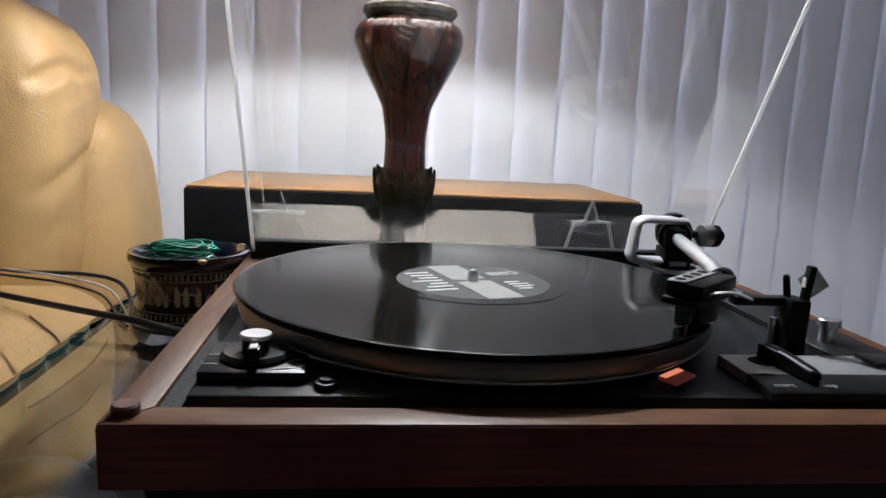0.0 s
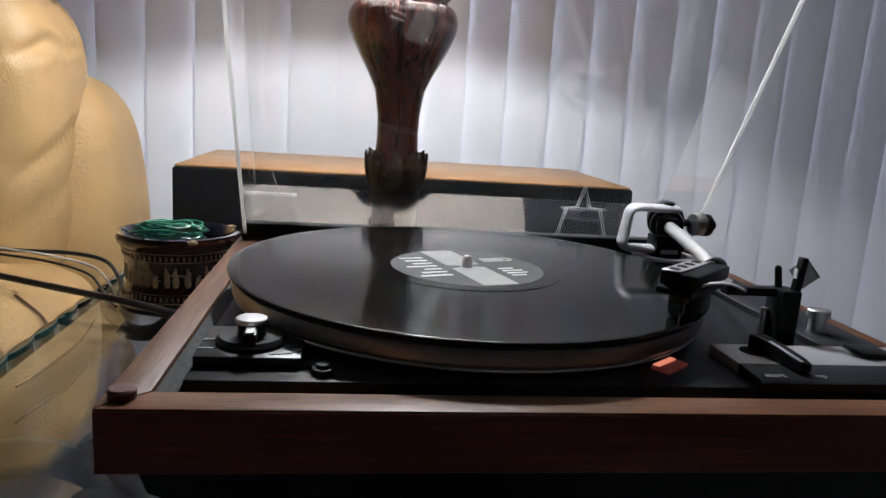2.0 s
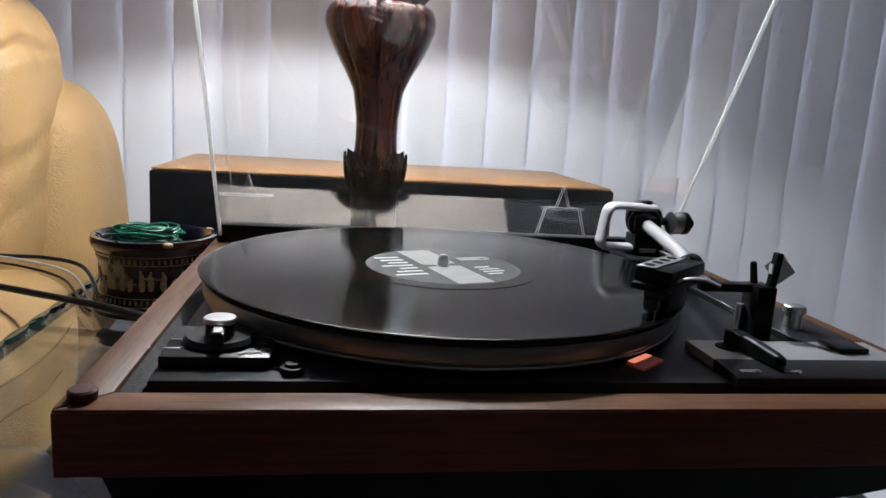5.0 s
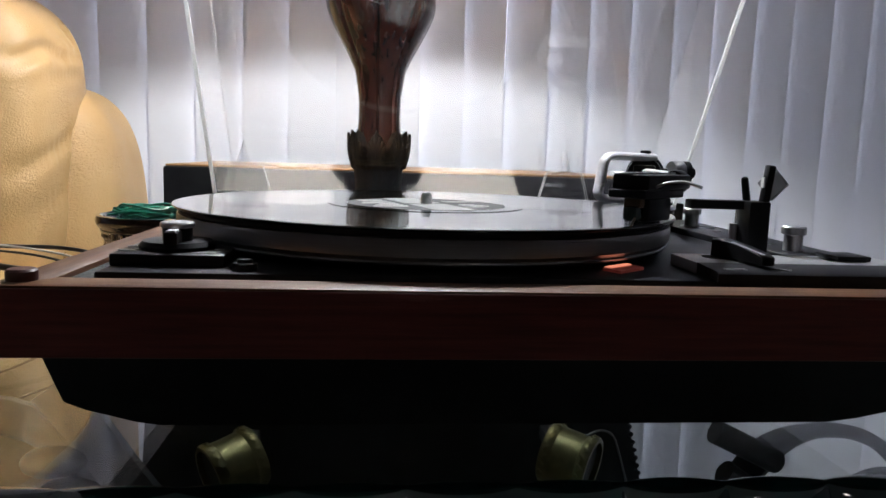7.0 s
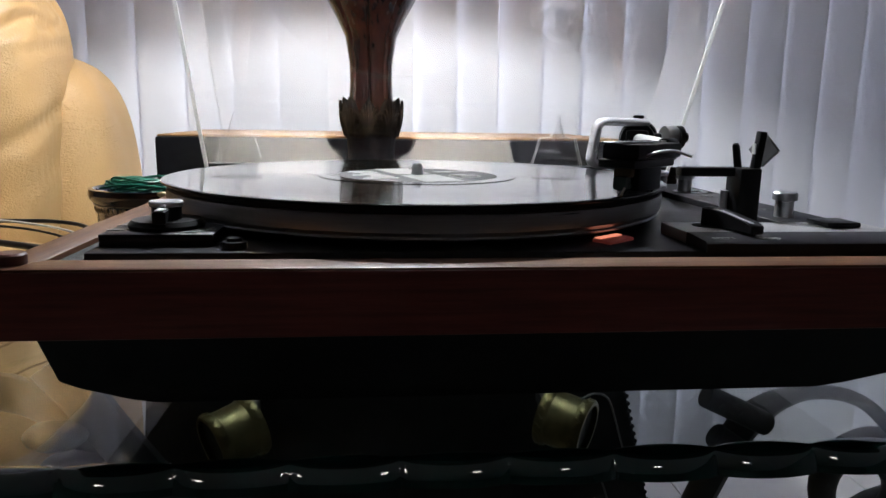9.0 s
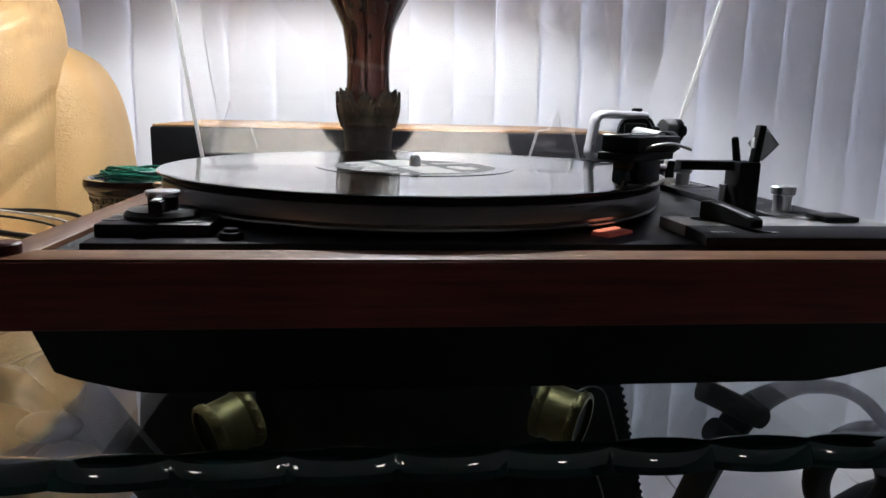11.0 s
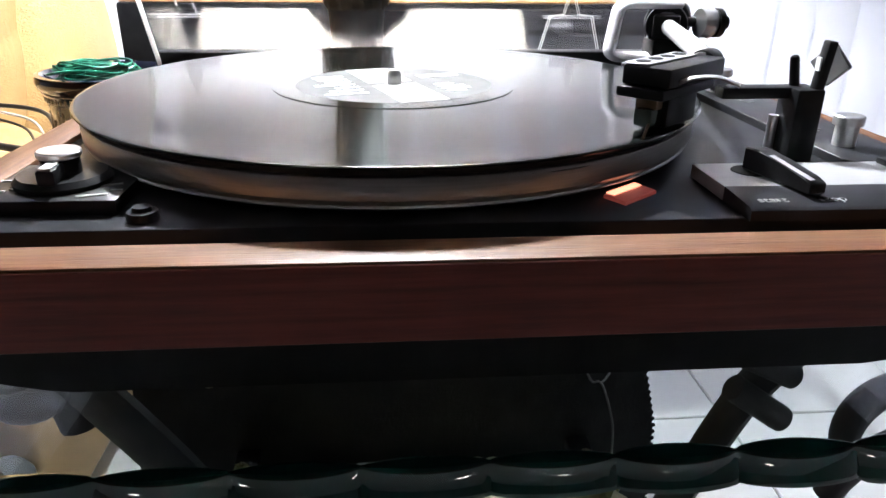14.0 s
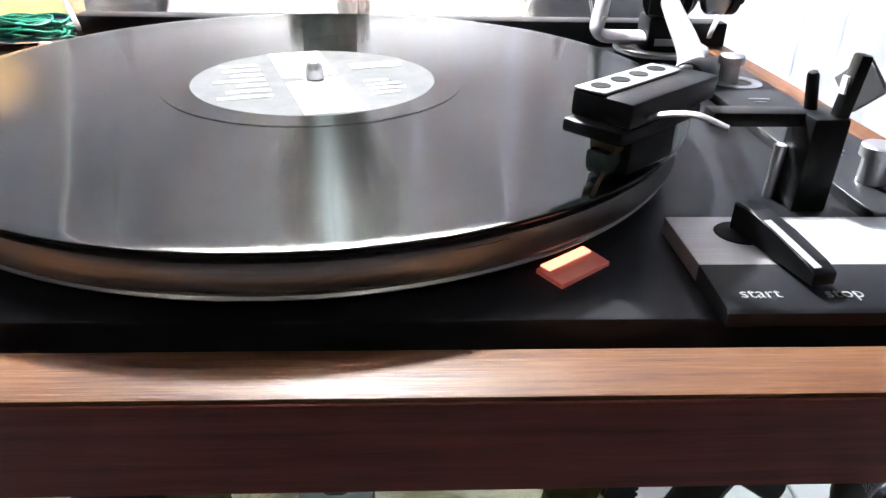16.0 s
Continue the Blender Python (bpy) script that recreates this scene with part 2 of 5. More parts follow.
ACRYLIC = pane_mat("clear_acrylic", (0.985, 0.985, 0.985), 1.72)
ACRYLICEDGE = mat("sawn_acrylic_edge", (0.82, 0.82, 0.82), 0.35, second=(0.88, 0.88, 0.86), scale=150, trans=0.35, bump=0.3, bump_scale=400)
an, al = ACRYLICEDGE.node_tree.nodes, ACRYLICEDGE.node_tree.links
at_ = an.new("ShaderNodeBsdfTranslucent")
at_.inputs["Color"].default_value = (0.92, 0.92, 0.90, 1)
ax_ = an.new("ShaderNodeMixShader")
ax_.inputs[0].default_value = 0.30
al.new(an["Principled BSDF"].outputs[0], ax_.inputs[1])
al.new(at_.outputs[0], ax_.inputs[2])
al.new(ax_.outputs[0], an["Material Output"].inputs[0])
TABLEGLASS = pane_mat("table_glass", (0.93, 0.955, 0.95), 1.52)


def vinyl_mat(name, low, streak):
    """Pressed vinyl: a thin streak across the grooves below a mirror gloss that grows towards grazing views."""
    m = mat(name, (0.006, 0.006, 0.007), 0.20, aniso=1.0, coat=0.3, rough_var=0.0, spec=streak)
    n, l = m.node_tree.nodes, m.node_tree.links
    b = n["Principled BSDF"]
    b.inputs["Specular Tint"].default_value = (0.82, 1.0, 0.92, 1)
    b.inputs["Anisotropic Rotation"].default_value = 0.25
    lw = n.new("ShaderNodeLayerWeight")
    lw.inputs["Blend"].default_value = 0.5
    gloss = n.new("ShaderNodeValToRGB")
    stops = gloss.color_ramp.elements
    for at, value in ((0.45, low), (0.60, 0.6 * low), (0.74, 0.045), (0.80, 0.085), (0.87, 0.40), (0.95, 0.68)):
        e = stops[0] if at == 0.45 else stops.new(at)
        e.position, e.color = at, (value, value, value, 1)
    stops.remove(stops[-1])
    l.new(lw.outputs["Facing"], gloss.inputs["Fac"])
    l.new(gloss.outputs["Color"], b.inputs["Coat Weight"])
    tg = n.new("ShaderNodeTangent")
    tg.direction_type, tg.axis = "RADIAL", "Z"
    l.new(tg.outputs["Tangent"], b.inputs["Tangent"])
    tc = n.new("ShaderNodeTexCoord")
    sx = n.new("ShaderNodeSeparateXYZ")
    l.new(tc.outputs["Object"], sx.inputs[0])
    cb = n.new("ShaderNodeCombineXYZ")
    l.new(sx.outputs[0], cb.inputs[0])
    l.new(sx.outputs[1], cb.inputs[1])
    ln = n.new("ShaderNodeVectorMath")
    ln.operation = "LENGTH"
    l.new(cb.outputs[0], ln.inputs[0])
    wv = n.new("ShaderNodeTexNoise")
    wv.noise_dimensions = "1D"
    wv.inputs["Scale"].default_value = 260
    wv.inputs["Detail"].default_value = 6
    l.new(ln.outputs["Value"], wv.inputs["W"])
    mr = n.new("ShaderNodeMapRange")
    mr.inputs["To Min"].default_value = 0.095
    mr.inputs["To Max"].default_value = 0.125
    l.new(wv.outputs["Fac"], mr.inputs["Value"])
    l.new(mr.outputs["Result"], b.inputs["Roughness"])
    # bands of denser and quieter music, and a slight unevenness of the pressing
    cr = n.new("ShaderNodeMapRange")
    cr.inputs["From Min"].default_value = 0.3
    cr.inputs["From Max"].default_value = 0.7
    cr.inputs["To Min"].default_value = 0.015
    cr.inputs["To Max"].default_value = 0.055
    l.new(wv.outputs["Fac"], cr.inputs["Value"])
    l.new(cr.outputs["Result"], b.inputs["Coat Roughness"])
    warp = n.new("ShaderNodeTexNoise")
    warp.inputs["Scale"].default_value = 22
    warp.inputs["Detail"].default_value = 2
    l.new(tc.outputs["Object"], warp.inputs["Vector"])
    bp = n.new("ShaderNodeBump")
    bp.inputs["Strength"].default_value = 0.03
    bp.inputs["Distance"].default_value = 0.004
    l.new(warp.outputs["Fac"], bp.inputs["Height"])
    l.new(bp.outputs["Normal"], b.inputs["Coat Normal"])
    dust = n.new("ShaderNodeTexNoise")
    dust.inputs["Scale"].default_value = 30
    dust.inputs["Detail"].default_value = 8
    l.new(tc.outputs["Object"], dust.inputs["Vector"])
    rp = n.new("ShaderNodeValToRGB")
    rp.color_ramp.elements[0].color = (0.0040, 0.0050, 0.0045, 1)
    rp.color_ramp.elements[1].color = (0.0085, 0.0100, 0.0092, 1)
    rp.color_ramp.elements[0].position = 0.4
    rp.color_ramp.elements[1].position = 0.75
    l.new(dust.outputs["Fac"], rp.inputs["Fac"])
    l.new(rp.outputs["Color"], b.inputs["Base Color"])
    return m


VINYL = vinyl_mat("vinyl_record", 0.56, 0.18)
RUNOUT = vinyl_mat("smooth_vinyl", 1.0, 0.20)


# ---- mesh helpers ----
def mesh_of(bm, name, material, smooth=True):
    me = bpy.data.meshes.new(name)
    bmesh.ops.recalc_face_normals(bm, faces=bm.faces)
    bm.to_mesh(me)
    bm.free()
    if smooth:
        for p in me.polygons:
            p.use_smooth = True
        me.set_sharp_from_angle(angle=radians(38))
    me.materials.append(material)
    return me


def part(name, bm, material, parent=None, label="", smooth=True):
    ob = new(name, mesh_of(bm, name, material, smooth))
    if parent is not None:
        ob.parent = parent
    if label:
        ob["label"] = label
    return ob


def thing(name, label, category, group="", kind="", at=(0, 0, 0)):
    ob = new(name)
    ob.empty_display_size = 0.02
    ob.location = at
    return tagged(ob, label, category, group, kind)


def box(x0, x1, y0, y1, z0, z1, bevel=0.0, seg=2, bm=None):
    own = bm if bm is not None else bmesh.new()
    made = bmesh.ops.create_cube(own, size=1, matrix=Matrix.Translation(((x0 + x1) / 2, (y0 + y1) / 2, (z0 + z1) / 2)) @ Matrix.Diagonal((x1 - x0, y1 - y0, z1 - z0, 1)))
    if bevel > 0:
        edges = list({e for v in made["verts"] for e in v.link_edges})
        bmesh.ops.bevel(own, geom=edges, offset=bevel, segments=seg, affect="EDGES", profile=0.5)
    return own


def turned(bm, m):
    bmesh.ops.transform(bm, matrix=m, verts=bm.verts)
    return bm


def lathe(profile, n=48, cx=0.0, cy=0.0, flute=None, bm=None):
    """profile: (radius, z) from bottom to top; flute(z, angle) multiplies the radius."""
    own = bm if bm is not None else bmesh.new()
    rings = []
    for r, z in profile:
        if r < 1e-6:
            rings.append([own.verts.new((cx, cy, z))])
        else:
            rings.append([own.verts.new((cx + r * (flute(z, 2 * math.pi * k / n) if flute else 1) * math.cos(2 * math.pi * k / n),
                                         cy + r * (flute(z, 2 * math.pi * k / n) if flute else 1) * math.sin(2 * math.pi * k / n), z)) for k in range(n)])
    for a, b in zip(rings, rings[1:]):
        for k in range(n):
            q = (k + 1) % n
            if len(a) == 1 and len(b) == 1:
                continue
            if len(a) == 1:
                own.faces.new((a[0], b[k], b[q]))
            elif len(b) == 1:
                own.faces.new((a[k], a[q], b[0]))
            else:
                own.faces.new((a[k], a[q], b[q], b[k]))
    return own


def disc(r, z0, z1, cx=0.0, cy=0.0, n=48, bev=0.0005, bm=None):
    return lathe([(0, z0), (r - bev, z0), (r, z0 + bev), (r, z1 - bev), (r - bev, z1), (0, z1)], n, cx, cy, bm=bm)


def tube(points, r, n=10, closed=False, flat=1.0, bm=None, taper=None, ends=True):
    """A round or flattened bar along a smooth line of points."""
    own = bm if bm is not None else bmesh.new()
    pts = [Vector(p) for p in points]
    rings = []
    up = Vector((0, 0, 1))
    last = None
    count = len(pts)
    for i, p in enumerate(pts):
        a = pts[(i - 1) % count] if (closed or i > 0) else pts[0]
        b = pts[(i + 1) % count] if (closed or i < count - 1) else pts[-1]
        d = (b - a).normalized()
        if last is None:
            side = d.cross(up if abs(d.z) < 0.95 else Vector((1, 0, 0))).normalized()
        else:
            side = (last - d * last.dot(d)).normalized()
        last = side
        other = d.cross(side)
        k = taper(i / max(1, count - 1)) if taper else 1.0
        rings.append([own.verts.new(p + (side * math.cos(2 * math.pi * j / n) + other * math.sin(2 * math.pi * j / n) * flat) * r * k) for j in range(n)])
    pairs = list(zip(rings, rings[1:])) + ([(rings[-1], rings[0])] if closed else [])
    for a, b in pairs:
        for j in range(n):
            own.faces.new((a[j], a[(j + 1) % n], b[(j + 1) % n], b[j]))
    if not closed and ends:
        own.faces.new(rings[0])
        own.faces.new(list(reversed(rings[-1])))
    return own


def glide(points, steps=8):
    """Catmull-Rom line through the points."""
    pts = [Vector(p) for p in points]
    out = []
    for i in range(len(pts) - 1):
        p0, p1, p2, p3 = pts[max(i - 1, 0)], pts[i], pts[i + 1], pts[min(i + 2, len(pts) - 1)]
        for k in range(steps):
            t = k / steps
            out.append(0.5 * ((2 * p1) + (p2 - p0) * t + (2 * p0 - 5 * p1 + 4 * p2 - p3) * t * t + (3 * p1 - p0 - 3 * p2 + p3) * t ** 3))
    out.append(pts[-1])
    return out


def prism(outline, z0, z1, bm=None, bevel=0.0):
    own = bm if bm is not None else bmesh.new()
    low = [own.verts.new((x, y, z0)) for x, y in outline]
    high = [own.verts.new((x, y, z1)) for x, y in outline]
    own.faces.new(list(reversed(low)))
    own.faces.new(high)
    for k in range(len(outline)):
        q = (k + 1) % len(outline)
        own.faces.new((low[k], low[q], high[q], high[k]))
    if bevel > 0:
        bmesh.ops.bevel(own, geom=list(own.edges), offset=bevel, segments=2, affect="EDGES", profile=0.5)
    return own


# ---- the room ----
def structure(name, bm, material, label, category, smooth=False):
    return tagged(part(name, bm, material, smooth=smooth), label, category, kind="structure")


X0, X1, Y0, Y1, ZC = -2.6, 2.8, -4.6, 1.06, 2.5
structure("floor", box(X0, X1, Y0, Y1 + 0.1, -0.06, -0.006), GROUT, "pale stone tile floor with grey grout joints", "floor")
structure("ceiling", box(X0, X1, Y0, Y1 + 0.1, ZC, ZC + 0.1), CEILM, "plain white painted ceiling", "ceiling")
# unseen walls, added dark and well back to hold down bounced light
structure("wall_west", box(X0 - 0.1, X0, Y0, Y1 + 0.1, -0.06, ZC), WALLM, "unseen wall beside the sofa, dark grey to limit bounce light", "wall")
structure("wall_east", box(X1, X1 + 0.1, Y0, Y1 + 0.1, -0.06, ZC), WALLM, "unseen wall, dark grey to limit bounce light", "wall")
structure("wall_south", box(X0, X1, Y0 - 0.1, Y0, -0.06, ZC), WALLM, "unseen wall facing the window, dark and far to limit bounce light", "wall")
# the window wall behind the blind, with its opening
wn = box(X0, X1, Y1, Y1 + 0.1, -0.06, 0.10)
box(X0, X1, Y1, Y1 + 0.1, 2.25, ZC, bm=wn)
box(X0, -1.9, Y1, Y1 + 0.1, 0.10, 2.25, bm=wn)
box(2.2, X1, Y1, Y1 + 0.1, 0.10, 2.25, bm=wn)
structure("wall_north", wn, WALLM, "grey painted wall round a wide window", "wall")
structure("backdrop", box(X0, X1, Y1 + 0.5, Y1 + 0.52, -0.06, ZC), DUSK, "blue dusk light outside the window", "backdrop")
win = thing("window_1", "wide window with a white frame behind the blind", "window", kind="structure")
fr = box(-1.9, 2.2, Y1 + 0.03, Y1 + 0.07, 0.10, 0.16)
box(-1.9, 2.2, Y1 + 0.03, Y1 + 0.07, 2.19, 2.25, bm=fr)
for fx in (-1.9, -0.55, 0.80, 2.14):
    box(fx, fx + 0.06, Y1 + 0.032, Y1 + 0.068, 0.16, 2.19, bm=fr)
part("window_frame", fr, CEILM, win, smooth=False)

# floor tiles as separate pieces near the table
tiles = bpy.data.objects["floor"]
tb = box(-0.198, 0.198, -0.198, 0.198, -0.006, 0.0, 0.002, 1)
tile_mesh = mesh_of(tb, "tile", FLOORM, False)
for i in range(-6, 7):
    for j in range(-11, 3):
        if X0 < i * 0.4 - 0.2 and i * 0.4 + 0.2 < X1:
            o = new("tile", tile_mesh)
            o.location = (i * 0.4, j * 0.4 + 0.05, 0)
            o.parent = tiles

# ceiling fixtures behind the camera
for cx, cy in ((-1.30, -1.90), (0.75, -1.90)):
    c = thing("ceiling_light", "lit ceiling fitting of four square cells", "ceiling light", "ceiling lights")
    cf = bmesh.new()
    for a in (-1, 0, 1):
        box(cx - 0.104, cx + 0.104, cy + a * 0.092 - 0.012, cy + a * 0.092 + 0.012, 2.45, 2.5, bm=cf)
        box(cx + a * 0.092 - 0.012, cx + a * 0.092 + 0.012, cy - 0.104, cy + 0.104, 2.452, 2.498, bm=cf)
    part("frame", cf, CEILM, c, smooth=False)
    part("diffuser", box(cx - 0.090, cx + 0.090, cy - 0.090, cy + 0.090, 2.47, 2.497), FIXTURE, c, smooth=False)

# ---- vertical blind ----
BLIND_Y = 0.90
blind = thing("vertical_blind", "white vinyl vertical blind, slats nearly closed", "blind", kind="")
part("head_rail", box(-1.95, 2.25, BLIND_Y - 0.025, BLIND_Y + 0.025, 2.30, 2.34, 0.003), CEILM, blind)
slat_bm = bmesh.new()
NS = 8
front, back = [], []
for k in range(NS + 1):
    u = (k / NS - 0.5) * 0.0825
    bow = 0.0009 * (1 - (2 * k / NS - 1) ** 2)
    front.append((u, -bow - 0.0003))
    back.append((u, -bow + 0.0003))
prism(front + back[::-1], 0.02, 2.30, bm=slat_bm)
slat_mesh = mesh_of(slat_bm, "slat", BLIND)
rs = random.Random(4)
for k in range(-22, 27):
    x = 0.0455 - 0.040 + k * 0.0800
    if x > 0.45:
        x = 0.45 + (x - 0.45) * 1.015
    ang = -13 + rs.uniform(-1, 1)
    if x < -0.12:
        ang = 8 + rs.uniform(-1, 1)
        x += (x + 0.12) * 0.033
    if x > 0.48:
        ang = (-4, -11, -6, -13, -8)[k % 5] + rs.uniform(-2, 2)
    o = new("slat", slat_mesh)
    o.matrix_basis = pose(x, BLIND_Y + rs.uniform(-0.002, 0.002), 0, 0, rs.uniform(-0.15, 0.15), ang) @ Matrix.Diagonal((1.05 if x < -0.12 else 1.0, 1, 1, 1))
    o.parent = blind

# ---- glass table ----
TABLE_Z = 0.612
table = thing("glass_table", "low glass table with a chipped scalloped edge on black iron", "table")
GX0, GX1, GY0, GY1 = -0.340, 0.400, -0.172, 0.840


def border(inset, wave, seed):
    rr = random.Random(seed)
    pts = []
    corners = [(GX0, GY0), (GX1, GY0), (GX1, GY1), (GX0, GY1)]
    for a in range(4):
        (ax, ay), (bx, by) = corners[a], corners[(a + 1) % 4]
        n = int(round(math.hypot(bx - ax, by - ay) / 0.0462))
        nx, ny = (by - ay), -(bx - ax)
        ln = math.hypot(nx, ny)
        nx, ny = nx / ln, ny / ln
        steps = n * (26 if a == 0 else 12)
        for k in range(steps):
            t = k / steps
            w = abs(math.sin(math.pi * t * n)) ** 0.7 * wave * (1.3 if a == 0 and t > 0.56 else 1.0)
            d = w - inset
            pts.append((ax + (bx - ax) * t + nx * d, ay + (by - ay) * t + ny * d))
    return pts


pane = prism(border(0.0078, -0.0040, 1), TABLE_Z - 0.008, TABLE_Z)
part("pane", pane, TABLEGLASS, table, "clear glass top", smooth=False)
rim_bm = bmesh.new()
rings = []
for ins, drop, wv in ((0.0075, 0.0006, -0.0040), (0.0070, -0.0025, -0.0036), (0.0062, -0.0030, -0.0022), (0.0050, -0.0026, 0.0005), (0.0040, -0.0014, 0.0028), (0.0029, 0.0001, 0.0034),
                      (0.0018, 0.0016, 0.0034), (0.0007, 0.0031, 0.0034), (-0.0002, 0.0050, 0.0034), (-0.0008, 0.0070, 0.0032), (0.010, 0.0085, 0.0)):
    z = TABLE_Z - drop
    rings.append([rim_bm.verts.new((x, y, z)) for x, y in border(ins, wv, 1)])
for a, b in zip(rings, rings[1:] + rings[:1]):
    for k in range(len(a)):
        q = (k + 1) % len(a)
        rim_bm.faces.new((a[k], a[q], b[q], b[k]))
part("scalloped_rim", rim_bm, GLASSRIM, table, "dark green chipped glass edge")


def spiral(cx, cz, r0, r1, a0, a1, y, n=26):
    return [(cx + (r0 + (r1 - r0) * k / n) * math.cos(a0 + (a1 - a0) * k / n), y, cz + (r0 + (r1 - r0) * k / n) * math.sin(a0 + (a1 - a0) * k / n)) for k in range(n + 1)]


def iron_leg(cx, y, flip, name="iron_leg"):
    bm = bmesh.new()
    tube(glide([(cx - flip * 0.10, y, 0.02), (cx - flip * 0.02, y, 0.22), (cx + flip * 0.0, y, 0.40), (cx + flip * 0.09, y, 0.55), (cx + flip * 0.12, y, 0.594)], 8), 0.012, 10, flat=1.3, bm=bm)
    tube(spiral(cx + flip * 0.17, 0.50, 0.085, 0.05, math.pi if flip > 0 else 0, (math.pi - 5.6) if flip > 0 else 5.6, y), 0.010, 10, flat=1.3, bm=bm)
    tube(spiral(cx - flip * 0.05, 0.14, 0.10, 0.04, 0.4, 5.4, y), 0.010, 10, flat=1.3, bm=bm)
    for kz in (0.548, 0.526):
        bmesh.ops.create_uvsphere(bm, u_segments=14, v_segments=8, radius=0.016, matrix=pose(cx + flip * 0.115 - (0.548 - kz) * flip * 0.4, y - 0.012, kz) @ Matrix.Diagonal((1.3, 1, 0.62, 1)))
    return part(name, bm, IRON, table)


# front right leg: a slanting flat bar that meets a ring, with a peg through the joint
IY = -0.050
lg = bmesh.new()
tube(glide([(0.100, IY, 0.02), (0.118, IY, 0.25), (0.148, IY, 0.43), (0.176, IY, 0.513), (0.199, IY, 0.562), (0.222, IY, 0.584), (0.254, IY, 0.5900), (0.286, IY, 0.580), (0.318, IY, 0.548)], 8), 0.0125, 14, flat=0.62, bm=lg,
     taper=lambda t: 1.0 if t < 0.55 else 1.0 - 0.45 * min(1.0, (t - 0.55) / 0.15))
tube(spiral(0.296, 0.519, 0.038, 0.020, 0.9, 0.9 + 5.9, IY + 0.004), 0.0105, 14, flat=0.7, bm=lg)
tube(spiral(0.345, 0.440, 0.070, 0.050, 2.9, 2.9 - 5.6, IY + 0.02), 0.0095, 12, flat=0.8, bm=lg)
part("iron_leg", lg, IRON, table, "black iron scroll leg")
for (pa, pb, pr) in (((0.170, -0.064, 0.5955), (0.211, -0.066, 0.5760), 0.0072), ((0.178, -0.064, 0.5700), (0.210, -0.066, 0.5480), 0.0076)):
    va, vb = Vector(pa), Vector(pb)
    ax = (vb - va).normalized()
    pg = tube([va, va + ax * 0.002, vb - ax * 0.005, vb - ax * 0.002, vb - ax * 0.0006, vb], pr, 18, taper=lambda t: 1.0 if t < 0.5 else 1.0 - 0.6 * ((t - 0.5) / 0.5) ** 2)
    part("iron_peg", pg, IRON, table, "rounded iron peg through the joint")
iron_leg(0.20, 0.62, 1)
iron_leg(-0.22, 0.66, -1)
iron_leg(-0.12, 0.02, -1)

# ---- turntable ----
TOP = 0.700
PX0, PX1, PY0, PY1 = -0.1725, 0.2470, -0.1770, 0.1800
tt = thing("turntable", "vintage record player in a walnut-veneered plinth", "turntable")
# plinth frame of four mitred rails
RW = 0.0175
WB = 0.6722


def rail(outline, name, material):
    return part(name, prism(outline, WB, TOP, bevel=0.0012), material, tt, "walnut veneer rail")


rail([(PX0, PY0), (PX1, PY0), (PX1 - RW, PY0 + RW), (PX0 + RW, PY0 + RW)], "plinth_rail", WALNUT)
rail([(PX1, PY0 + 0.0005), (PX1, PY1), (PX1 - RW, PY1 - RW), (PX1 - RW, PY0 + RW + 0.0005)], "plinth_rail", WALNUT_Y)
rail([(PX0, PY1), (PX0, PY0 + 0.0005), (PX0 + RW, PY0 + RW + 0.0005), (PX0 + RW, PY1 - RW)], "plinth_rail", WALNUT_Y)
rail([(PX1 - 0.0005, PY1), (PX0 + 0.0005, PY1), (PX0 + RW, PY1 - RW), (PX1 - RW, PY1 - RW)], "plinth_rail", WALNUT)
# thin sheet gives the front a darker, redder tone than the rails
part("front_sheet", box(PX0 + 0.0005, PX1 - 0.0005, PY0 - 0.0008, PY0 + 0.0002, WB + 0.0004, TOP - 0.0012, 0.0003, 1), FRONTWOOD, tt, "thin sheet over the front in a darker, redder walnut tone")
part("plinth_floor", box(PX0 + 0.010, PX1 - 0.010, PY0 + 0.010, PY1 - 0.010, 0.670, 0.686), SOOT, tt)
# black base tray with chamfered sides
prof = [(-0.1690, 0.6715, -0.150), (-0.1630, 0.6420, -0.140), (-0.1560, 0.6375, -0.137), (-0.1350, 0.6305, -0.134), (-0.1250, 0.6285, -0.133), (0.1900, 0.6285, -0.133),
        (0.2050, 0.6310, -0.134), (0.2290, 0.6375, -0.137), (0.2360, 0.6420, -0.140), (0.2420, 0.6715, -0.150)]
bt = bmesh.new()
lo = [bt.verts.new((x, y, z)) for x, z, y in prof]
hi = [bt.verts.new((x, PY1 - 0.012 + (y + 0.15) * -0.5, z)) for x, z, y in prof]
bt.faces.new(lo)
bt.faces.new(hi[::-1])
for k in range(len(prof)):
    q = (k + 1) % len(prof)
    bt.faces.new((lo[k], hi[k], hi[q], lo[q]))
part("base_tray", bt, SOOT, tt, "black moulded base tray")
for fx, fy in ((-0.095, -0.060), (0.150, -0.060), (-0.095, 0.12), (0.150, 0.12)):
    part("foot", lathe([(0, 0.6122), (0.015, 0.6122), (0.017, 0.614), (0.016, 0.622), (0.013, 0.625), (0.013, 0.632), (0, 0.632)], 28, fx, fy), SOOT, tt)

